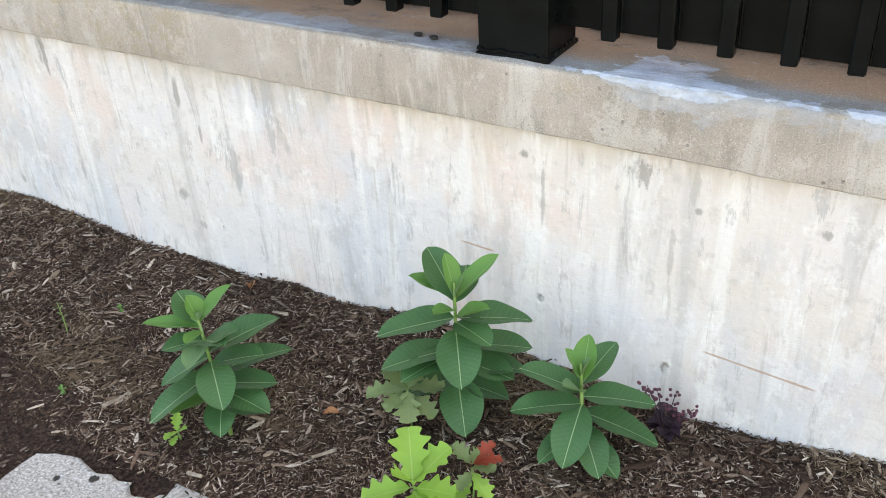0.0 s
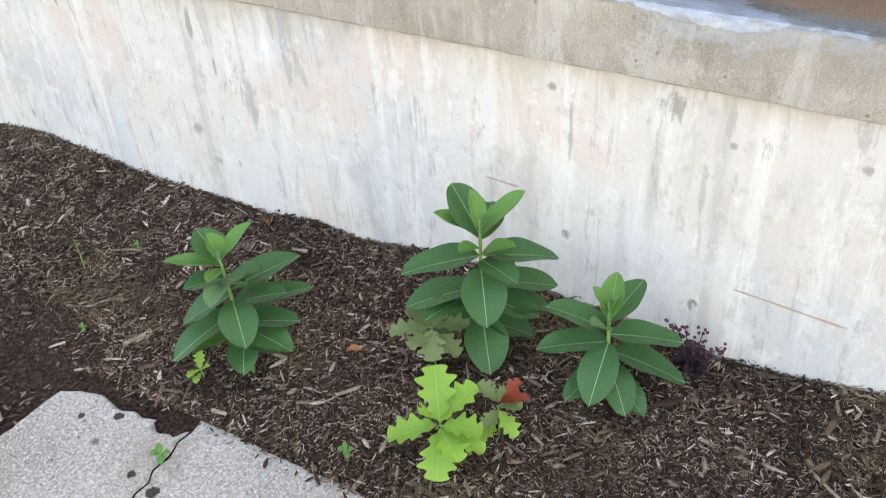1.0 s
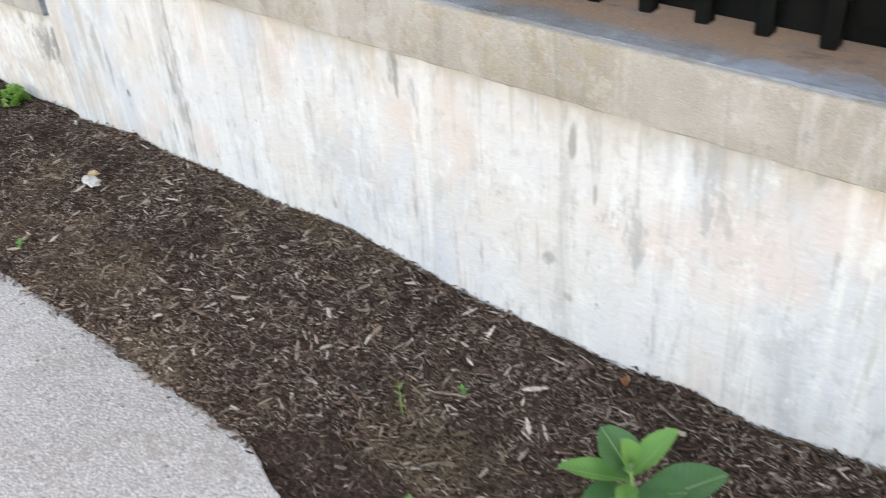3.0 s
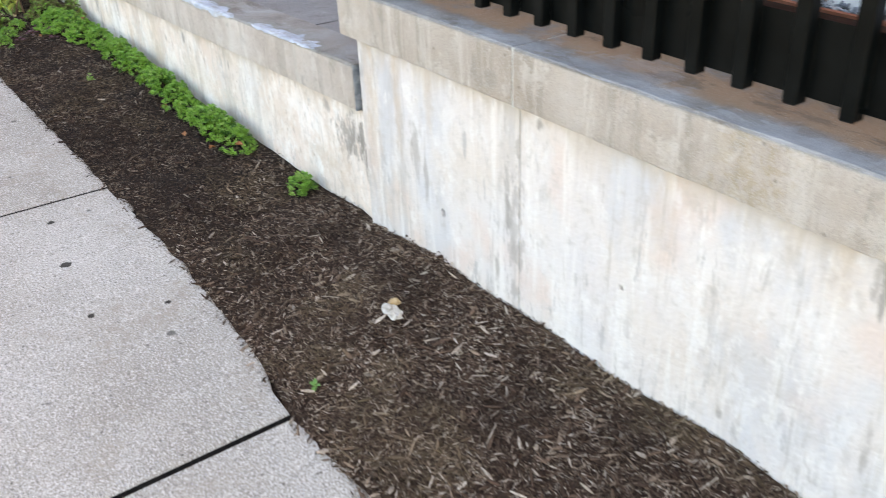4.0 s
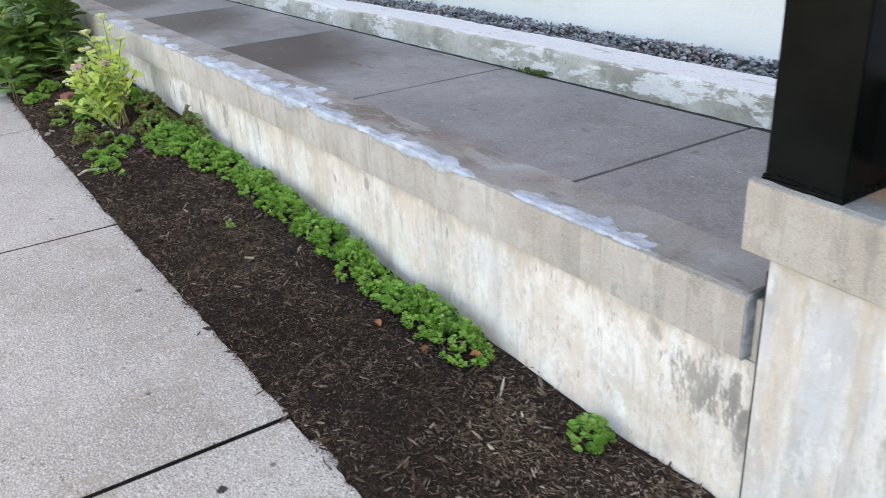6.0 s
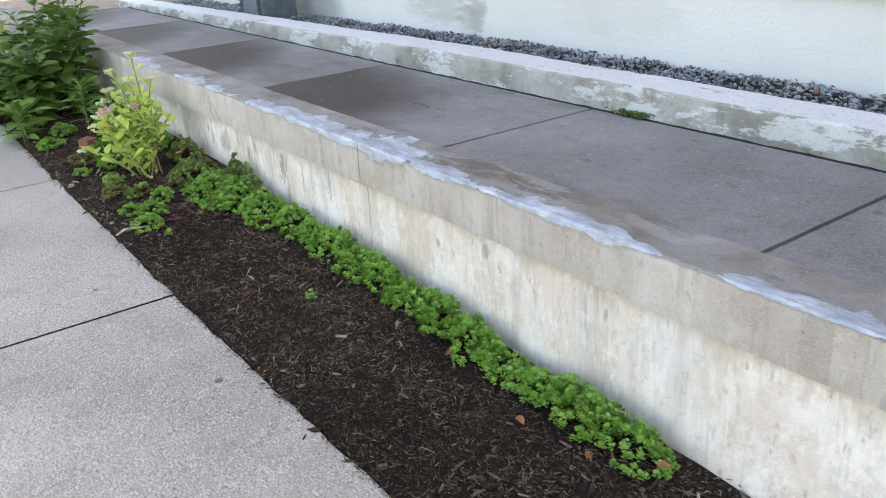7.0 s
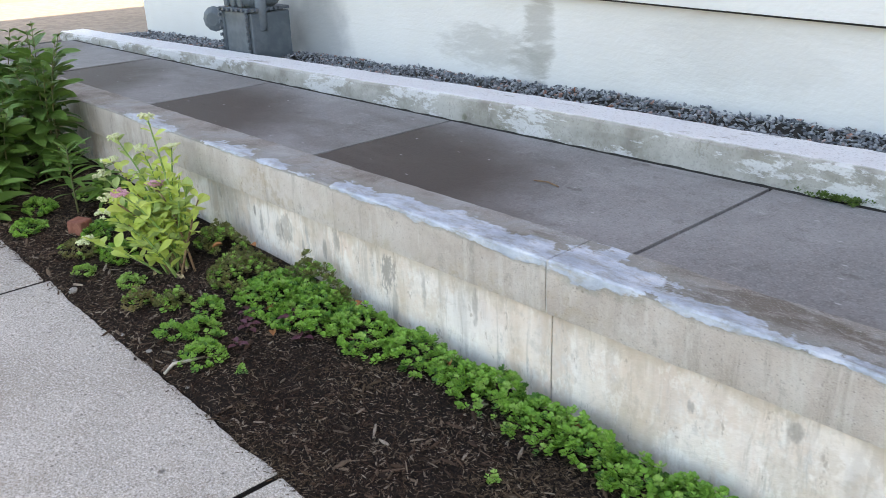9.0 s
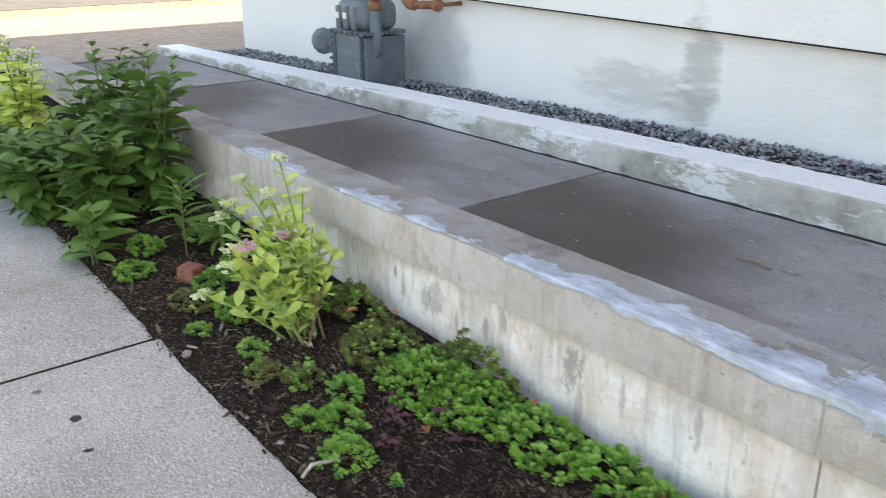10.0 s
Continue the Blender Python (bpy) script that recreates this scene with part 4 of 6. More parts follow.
def build_bed():
    bm = bmesh.new()
    xs, ys = steps(-12.4, 1.6, 0.025), steps(0.5, 1.63, 0.02)
    g = []
    for x in xs:
        row = []
        for y in ys:
            z = mulch_z(x, y)
            gap = -2.08 < x < -1.16
            z -= (0.018 if gap else 0.05) * min(1.0, max(0.0, (edge_y(x) + 0.012 - y) / 0.025))
            row.append(bm.verts.new((x, y, z)))
        g.append(row)
    for i in range(len(xs) - 1):
        for j in range(len(ys) - 1):
            bm.faces.new((g[i][j], g[i + 1][j], g[i + 1][j + 1], g[i][j + 1]))
    structure(part("mulch_bed", bm, M["soil"], smooth=True), "dark brown shredded bark mulch along the wall", "mulch")


def rounded(y0, y1, z0, z1, r=0.008):
    """Closed profile of a coping: front face, worn front arris, top, back; extra points along face and top."""
    pts = [(y0 + 0.012, z0), (y0 + 0.002, z0 + 0.006)]
    pts += [(y0, z0 + (z1 - z0) * k) for k in (0.2, 0.45, 0.7, 0.86)]
    pts += [(y0 + r * 0.25, z1 - r * 0.7), (y0 + r, z1 - r * 0.1)]
    pts += [(y0 + (y1 - y0) * k, z1) for k in (0.15, 0.35, 0.65)]
    pts += [(y1 - r, z1), (y1, z1 - r), (y1, z0)]
    return pts


def cap_r(x):
    return 0.845 - 0.0382 * x


def cap_l(x):
    return 0.740 - 0.0022 * x


RW, RC, LW, LC = 1.585, 1.552, 1.606, 1.578


def build_walls():
    def wall(name, x0, x1, y, top, mat_key, label):
        xs = steps(x0, x1, 0.25)
        ob = part(name, sweep(xs, lambda x: [(y, -0.4), (y, top(x)), (y + 0.20, top(x)), (y + 0.20, -0.4)]), M[mat_key])
        return structure(ob, label, "retaining wall")

    wall("wall_1", -3.052, 1.7, RW, lambda x: cap_r(x) - 0.147, "wall", "pale streaked concrete retaining wall below the fence")
    wall("wall_2", -3.80, -3.057, RW, lambda x: cap_r(x) - 0.147, "wall", "end panel of the pale streaked concrete wall")
    wall("wall_3", -6.022, -3.808, LW, lambda x: cap_l(x) - 0.158, "wall_l", "low warm-white concrete wall beside the ramp")
    wall("wall_4", -12.3, -6.026, LW, lambda x: cap_l(x) - 0.158, "wall_l", "low weathered concrete wall running behind the plants")
    # dark joints behind the gaps
    structure(part("wall_joint_1", box(-3.06, -3.048, RW + 0.003, RW + 0.1, -0.2, 0.80), M["sealant"]), "pale narrow joint between wall panels", "joint")
    structure(part("wall_joint_2", box(-3.812, -3.798, RW + 0.012, RW + 0.1, -0.2, 0.80), M["crack"]), "dark open crack between high and low wall", "joint")
    structure(part("wall_joint_3", box(-6.032, -6.014, LW + 0.004, LW + 0.1, -0.2, 0.57), M["crack"]), "dark narrow joint between wall panels", "joint")

    rnd = random.Random(17)
    pts = [Vector((-3.806 + rnd.uniform(-0.007, 0.007) - 0.004 * math.sin(k * 0.8), LW - 0.004, 0.70 - 0.027 * k)) for k in range(18)]
    structure(part("wall_crack", tube(pts, [rnd.uniform(0.0015, 0.0045) for _ in pts], 5), M["crack"]), "thin ragged dark crack where the two walls meet", "crack")

    def coping(name, x0, x1, y0, y1, top, thick, key, label, seed):
        ob = part(name, sweep(steps(x0, x1, 0.02), lambda x: rounded(y0, y1, top(x) - thick, top(x)), 0.0032, seed), M[key])
        return structure(ob, label, "coping")

    coping("coping_1", -3.042, 1.7, RC, 1.98, cap_r, 0.147, "cap", "gritty grey-tan concrete coping with pale blue paint patches", 1)
    coping("coping_2", -3.842, -3.050, RC, 1.98, cap_r, 0.147, "cap", "gritty tan concrete coping at the fence's end", 2)
    coping("coping_3", -6.020, -3.838, LC, 1.762, cap_l, 0.152, "cap_l", "low concrete coping with flaking blue-white paint", 3)
    coping("coping_4", -12.3, -6.026, LC, 1.762, cap_l, 0.152, "cap_l", "long low concrete coping with flaking blue-white paint", 4)
    fill = sweep(steps(-3.836, -3.802, 0.006), lambda x: [(LW + 0.004, 0.56), (LW + 0.004, cap_l(x) - 0.02), (1.758, cap_l(x) - 0.012), (1.758, 0.56)], 0.006, 9)
    structure(part("mortar_fill", fill, M["wall_l"]), "rough mortar filling between low coping and high wall", "mortar")
    # thin plate over the end face, its shade put into the colour
    structure(part("coping_end", box(-3.8385, -3.8335, LC + 0.003, 1.758, cap_l(-3.8) - 0.150, cap_l(-3.8) - 0.003, 0.001, 1), M["end_shade"]), "thin blue-grey plate that colours the low coping's end as shaded", "mortar")
    structure(part("coping_joint", box(-3.051, -3.041, RC + 0.003, 1.92, cap_r(-3.05) - 0.145, cap_r(-3.05) - 0.002), M["sealant"]), "pale sealant line in the coping", "joint")
    structure(part("coping_joint_2", box(-6.027, -6.019, LC + 0.004, 1.758, cap_l(-6) - 0.145, cap_l(-6) - 0.003), M["sealant"]), "pale joint in the low coping", "joint")


def ramp_z(x):
    return 0.668 + 0.0028 * (x + 5.0)


def curb_z(x):
    return float(np.interp(x, [-12.4, -9.0, -7.0, -4.0, 2.0], [0.690, 0.748, 0.782, 0.787, 0.80]))


def build_ramp():
    bed = part("ramp", sweep(steps(-12.3, 1.7, 1.0), lambda x: [(1.772, 0.2), (1.772, ramp_z(x) - 0.02), (2.70, ramp_z(x) - 0.02), (2.70, 0.2)]), M["crack"])
    structure(bed, "grey-brown concrete walkway slabs between low curbs", "ramp")
    joints = [-12.05, -10.51, -9.05, -7.545, -6.008, -4.675, -2.89, -1.33, 0.23, 1.69]
    for a, b in zip(joints, joints[1:]):
        ob = part("slab", sweep(steps(a + 0.008, b - 0.008, 0.3), lambda x: [(1.766, ramp_z(x) - 0.03), (1.766, ramp_z(x) - 0.004), (1.770, ramp_z(x)), (2.697, ramp_z(x)), (2.701, ramp_z(x) - 0.004), (2.701, ramp_z(x) - 0.03)]), M["ramp"], bed)
    part("joint_filler", sweep(steps(-12.05, 1.69, 0.04), lambda x: [(2.699, ramp_z(x) - 0.02), (2.704, ramp_z(x) - 0.003), (2.723, ramp_z(x) + 0.001 + 0.006 * noise.noise(Vector((x * 12, 0, 5)))), (2.723, ramp_z(x) - 0.02)]), M["crack"], bed)
    cu = part("curb", sweep(steps(-12.35, 1.7, 0.03), lambda x: rounded(2.72, 2.94, 0.45, curb_z(x) + 0.004 * noise.noise(Vector((x * 2, 0, 0))), 0.018), 0.004, 9), M["curb"])
    structure(cu, "worn concrete curb with patchy white paint", "curb")
    bm = bmesh.new()
    xs, ys = steps(-12.2, 1.7, 0.08), steps(2.93, 3.42, 0.06)
    g = [[bm.verts.new((x, y, gravel_z(x, y) - 0.012)) for y in ys] for x in xs]
    for i in range(len(xs) - 1):
        for j in range(len(ys) - 1):
            bm.faces.new((g[i][j], g[i + 1][j], g[i + 1][j + 1], g[i][j + 1]))
    structure(part("gravel_strip", bm, M["crack"]), "dark bed under the slate gravel", "gravel bed")


def gravel_z(x, y):
    return float(np.interp(x, [-12.3, -9.5, -7, -5], [0.64, 0.675, 0.715, 0.72])) + 0.02 * noise.noise(Vector((x * 3, y * 5, 2)))


def ledge_z(x):
    return 1.110 - 0.0268 * (x + 5.67)


def build_building():
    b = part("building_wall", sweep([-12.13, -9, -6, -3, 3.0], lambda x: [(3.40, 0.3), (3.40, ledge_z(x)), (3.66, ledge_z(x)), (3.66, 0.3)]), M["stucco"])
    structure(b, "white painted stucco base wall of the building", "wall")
    part("upper_band", sweep([-12.15, -9, -6, -3, 3.0], lambda x: [(3.355, ledge_z(x)), (3.355, ledge_z(x) + 0.195), (3.395, ledge_z(x) + 0.215), (3.66, ledge_z(x) + 0.215), (3.66, ledge_z(x))]), M["stucco"], b)
    # near-black strip that draws the shadow line under the projecting band
    part("seam", sweep([-12.10, -9, -6, -3, 3.0], lambda x: [(3.352, ledge_z(x) - 0.007), (3.352, ledge_z(x) - 0.001), (3.399, ledge_z(x) - 0.001), (3.399, ledge_z(x) - 0.007)]), M["crack"], b)
    part("upper_wall", sweep([-12.13, -9, -6, -3, 3.0], lambda x: [(3.42, ledge_z(x) + 0.215), (3.42, 8.0), (3.66, 8.0), (3.66, ledge_z(x) + 0.215)]), M["brick"], b)
    part("end_wall", box(-12.13, -11.85, 3.661, 12.0, 0.3, 8.0), M["stucco"], b)
    part("roof", box(-12.13, 3.0, 3.40, 12.0, 8.001, 8.2), M["roof"], b)
    part("back_wall", box(-11.84, 3.0, 11.7, 12.0, 0.3, 8.0), M["stucco"], b)
    # brick courses above the painted band
    bm = box(-0.1, 0.1, 0.0, 0.012, -0.029, 0.029, 0.004, 1)
    me = bpy.data.meshes.new("brick")
    bm.to_mesh(me)
    bm.free()
    me.materials.append(M["brick"])
    for row in range(3):
        for k in range(14):
            x = -8.1 + 0.212 * k + (0.106 if row % 2 else 0)
            ob = new("brick", me)
            ob.parent = b
            ob.location = (x, 3.408, ledge_z(x) + 0.215 + 0.034 + 0.068 * row)
            ob.rotation_euler = (0, math.atan(0.0268), 0)


SLABS = [(-12.3, -9.51), (-9.51, -7.945), (-7.945, -6.386), (-6.386, -4.806), (-4.806, -3.19)]


def crumbled(outline, d=0.018):
    """Adds points along the bed side of a slab's plan and roughens them."""
    out = []
    for (ax, ay), (bx, by) in zip(outline, outline[1:] + outline[:1]):
        n = max(1, int(math.hypot(bx - ax, by - ay) / d)) if ay > 0.4 and by > 0.4 else 1
        for k in range(n):
            x, y = ax + (bx - ax) * k / n, ay + (by - ay) * k / n
            if y > 0.4:
                v = noise.noise_vector(Vector((x * 55, y * 55, 1))) + 0.7 * noise.noise_vector(Vector((x * 140, y * 140, 6)))
                x, y = x + v.x * 0.0045, y + v.y * 0.0045
            out.append((x, y))
    return out


def slab_mesh(outline, thick=0.10):
    """A paving slab from its plan, its face following the sidewalk's fall, with a small worn arris."""
    bm = bmesh.new()
    n = len(outline)
    c = Vector((sum(p[0] for p in outline) / n, sum(p[1] for p in outline) / n, 0))
    low, mid, top = [], [], []
    for x, y in outline:
        d = (c - Vector((x, y, 0))).normalized() * 0.007
        low.append(bm.verts.new((x, y, side_z(x) - thick)))
        mid.append(bm.verts.new((x, y, side_z(x) - 0.006)))
        top.append(bm.verts.new((x + d.x, y + d.y, side_z(x + d.x))))
    for a, b in ((low, mid), (mid, top)):
        for i in range(n):
            bm.faces.new((a[i], a[(i + 1) % n], b[(i + 1) % n], b[i])).material_index = 1 if a is low else 0
    f = bm.faces.new(top)
    bmesh.ops.triangulate(bm, faces=[f])
    return bm


def rough_edge(x0, x1, wear, seed, d=0.03, shift=0.0):
    """Plan of a crumbled slab edge from x0 to x1."""
    return [(x, edge_y(x) + shift + wear * (noise.noise(Vector((x * 9, seed, 0))) + 0.6 * noise.noise(Vector((x * 40, seed, 3))))) for x in steps(x0, x1, d)]


def build_sidewalk():
    bed = structure(part("sidewalk", sweep(steps(-12.3, 3, 1.0), lambda x: [(-0.9, side_z(x) - 0.3), (-0.9, side_z(x) - 0.035), (0.90, side_z(x) - 0.035), (0.90, side_z(x) - 0.3)]), M["crack"]), "speckled light grey concrete sidewalk slabs", "sidewalk")
    for i, (a, b) in enumerate(SLABS):
        edge = rough_edge(a + 0.009, b - 0.009, 0.010, i * 3.3)
        if i == 4:
            edge = rough_edge(a + 0.009, a + 0.12, 0.008, 5, shift=-0.005) + rough_edge(a + 0.14, a + 0.24, 0.006, 6, shift=0.015) + rough_edge(a + 0.26, -3.42, 0.012, 7) + [(-3.36, 0.965), (-3.30, 0.945), (-3.199, 0.94)]
        part("slab", slab_mesh([(a + 0.009, -0.9)] + edge + [(b - 0.009, -0.9)]), M["sidewalk"], bed).data.materials.append(M["crack"])
    edge = [(-3.181, 0.935), (-3.12, 0.945)] + rough_edge(-3.05, -2.30, 0.012, 11) + [(-2.25, 0.962), (-2.18, 0.958), (-2.125, 0.968), (-2.06, 0.955), (-2.01, 0.94), (-1.96, 0.918), (-1.905, 0.902), (-1.87, 0.872), (-1.82, 0.857), (-1.77, 0.828), (-1.72, 0.818), (-1.66, 0.785), (-1.615, 0.762), (-1.61, 0.5)]
    part("slab", slab_mesh(crumbled([(-3.181, -0.9)] + edge + [(-1.605, -0.9)])), M["sidewalk"], bed).data.materials.append(M["crack"])
    split = [(-1.222, 0.968), (-1.214, 0.93), (-1.219, 0.897), (-1.207, 0.86), (-1.213, 0.815), (-1.197, 0.785), (-1.203, 0.755), (-1.190, 0.70), (-1.194, 0.66), (-1.183, 0.61), (-1.176, 0.5), (-1.17, -0.9)]
    left = [(-1.579, -0.9), (-1.579, 0.5), (-1.578, 0.66), (-1.577, 0.70), (-1.577, 0.79), (-1.572, 0.888), (-1.512, 0.912), (-1.47, 0.922), (-1.45, 0.915), (-1.396, 0.908), (-1.37, 0.918), (-1.341, 0.916), (-1.31, 0.923), (-1.298, 0.899), (-1.27, 0.893), (-1.253, 0.906), (-1.232, 0.90)]
    crack = [(-1.577, 0.668), (-1.54, 0.662), (-1.512, 0.640), (-1.485, 0.632), (-1.459, 0.607), (-1.43, 0.604), (-1.399, 0.586), (-1.375, 0.580), (-1.36, 0.558), (-1.327, 0.545), (-1.30, 0.50), (-1.27, 0.44), (-1.24, -0.9)]
    part("slab", slab_mesh(crumbled(crack + [(x - 0.002, y) for x, y in split[:0:-1]] + left[:2:-1])), M["sidewalk"], bed).data.materials.append(M["crack"])
    part("slab", slab_mesh(crumbled([(-1.579, -0.9), (-1.579, 0.5)] + [(x - 0.003, y - 0.002) for x, y in crack])), M["sidewalk"], bed).data.materials.append(M["crack"])
    right = rough_edge(-1.195, 0.0, 0.010, 21)
    part("slab", slab_mesh(crumbled([(x + 0.002, y) for x, y in split[::-1]] + right + [(0.006, -0.9)])), M["sidewalk"], bed).data.materials.append(M["crack"])
    part("slab", slab_mesh([(0.018, -0.9)] + rough_edge(0.018, 1.6, 0.01, 25) + [(1.6, -0.9)]), M["sidewalk"], bed).data.materials.append(M["crack"])
    part("slab", slab_mesh([(1.618, -0.9)] + rough_edge(1.618, 3.0, 0.01, 29) + [(3.0, -0.9)]), M["sidewalk"], bed).data.materials.append(M["crack"])


build_ground()
build_bed()
build_walls()
build_ramp()
build_building()
build_sidewalk()


# ---------------------------------------------------------------- fence
def build_fence():
    posts = [(-3.82, "square black steel fence post at the coping's end"), (-0.745, "square black steel fence post with base plate")]
    fence = thing("steel_fence", (-2.0, 1.72, cap_r(-2.0)), "black painted steel fence with square pickets on the coping", "fence")
    base = Vector((-2.0, 1.72, cap_r(-2.0)))

    def add(name, bm, key="iron", label="", parent=fence):
        bmesh.ops.translate(bm, vec=-base, verts=bm.verts)
        return part(name, bm, M[key], parent, label)

    for px, lab in posts:
        z = cap_r(px + 0.07)
        p = add("post", box(px, px + 0.150, 1.566, 1.716, z - 0.003, z + 1.15, 0.006), label=lab)
        add("base_plate", box(px - 0.004, px + 0.154, 1.562, 1.720, z - 0.005, z + 0.005, 0.002), parent=p)
        weld = random.Random(int(px * 100))
        rim = [(px + 0.150 * k / 16, 1.5645) for k in range(17)] + [(px + 0.1515, 1.566 + 0.150 * k / 16) for k in range(1, 17)]
        add("weld", tube([(x, y, cap_r(x) + 0.006 + weld.uniform(0, 0.006)) for x, y in rim], [weld.uniform(0.002, 0.006) for _ in rim], 5), parent=p)
    spans = [(-3.670, -0.745), (-0.595, 1.7)]

    def bar(name, a, b, y0, y1, lo, hi, key="iron", label=""):
        return add(name, sweep([a, b], lambda x: [(y0, cap_r(x) + lo), (y0, cap_r(x) + hi), (y1, cap_r(x) + hi), (y1, cap_r(x) + lo)]), key, label)

    for a, b in spans:
        bar("kick_plate", a, b, 1.634, 1.643, 0.056, 0.193)
        bar("rail", a, b, 1.6435, 1.680, 0.165, 0.190)
        bar("top_rail", a, b, 1.612, 1.662, 1.0, 1.05)
        bar("board", a, b, 1.806, 1.820, 0.004, 0.160, "redboard", "red-brown board behind the plate")
    rnd = random.Random(23)
    for start, end in ((-3.571, -0.80), (-0.505, 1.65)):
        x = start
        while x < end:
            z = cap_r(x + 0.015)
            picket = add("picket", box(x, x + 0.029, 1.602, 1.6335, z + 0.045, z + 1.0, 0.003, 1))
            # weld bead where the picket meets the plate
            beads = tube([(x + 0.0305, 1.6325, z + 0.062 + 0.011 * k) for k in range(13)], [rnd.uniform(0.0008, 0.0026) for _ in range(13)], 5)
            add("weld", beads, parent=picket)
            x += 0.1079


build_fence()


# ---------------------------------------------------------------- milkweeds
PITCH = radians(37)
VIEW = Vector((-0.50, 0.866, 0))
RIGHT, UP, NEAR = Vector((0.866, 0.50, 0)), VIEW * math.sin(PITCH) + Vector((0, 0, math.cos(PITCH))), -VIEW * math.cos(PITCH) + Vector((0, 0, math.sin(PITCH)))


def milkweed(at, height, lean, leaves, label):
    """leaves: (height on the stem, reach right, reach up, reach near, width, kind), metres."""
    ob = thing("milkweed_plant", at, label, "plant", "milkweeds in the mulch")
    n = 6
    pts = [Vector((lean[0] * (k / n) ** 1.4, lean[1] * (k / n) ** 1.4, -0.02 + (height + 0.02) * k / n)) for k in range(n + 1)]
    part("stem", tube(pts, [0.0058 - 0.0025 * k / n for k in range(n + 1)]), M["stem"], ob, smooth=True)
    keys = {"d": "milkweed", "y": "milkweed_young", "p": "milkweed_pale"}
    for i, (h, a, b, c, w, kind) in enumerate(leaves):
        k = max(0, min(1, h / height))
        base = Vector((lean[0] * k ** 1.4, lean[1] * k ** 1.4, h))
        way = RIGHT * a + UP * b + NEAR * c
        bm = blade(way.length * 1.03, w * (1.46 if kind == "d" else 1.2), 0.16 if kind == "d" else 0.30, 0.10 if kind == "d" else -0.04, -0.04, 0.0, i + int(at[0] * 100), 16, 0, 0.58)
        bmesh.ops.transform(bm, matrix=leaf_frame(base, way + Vector((0, 0, 0.05 * way.length))), verts=bm.verts)
        part("leaf", bm, M[keys[kind]], ob, smooth=True)
    return ob


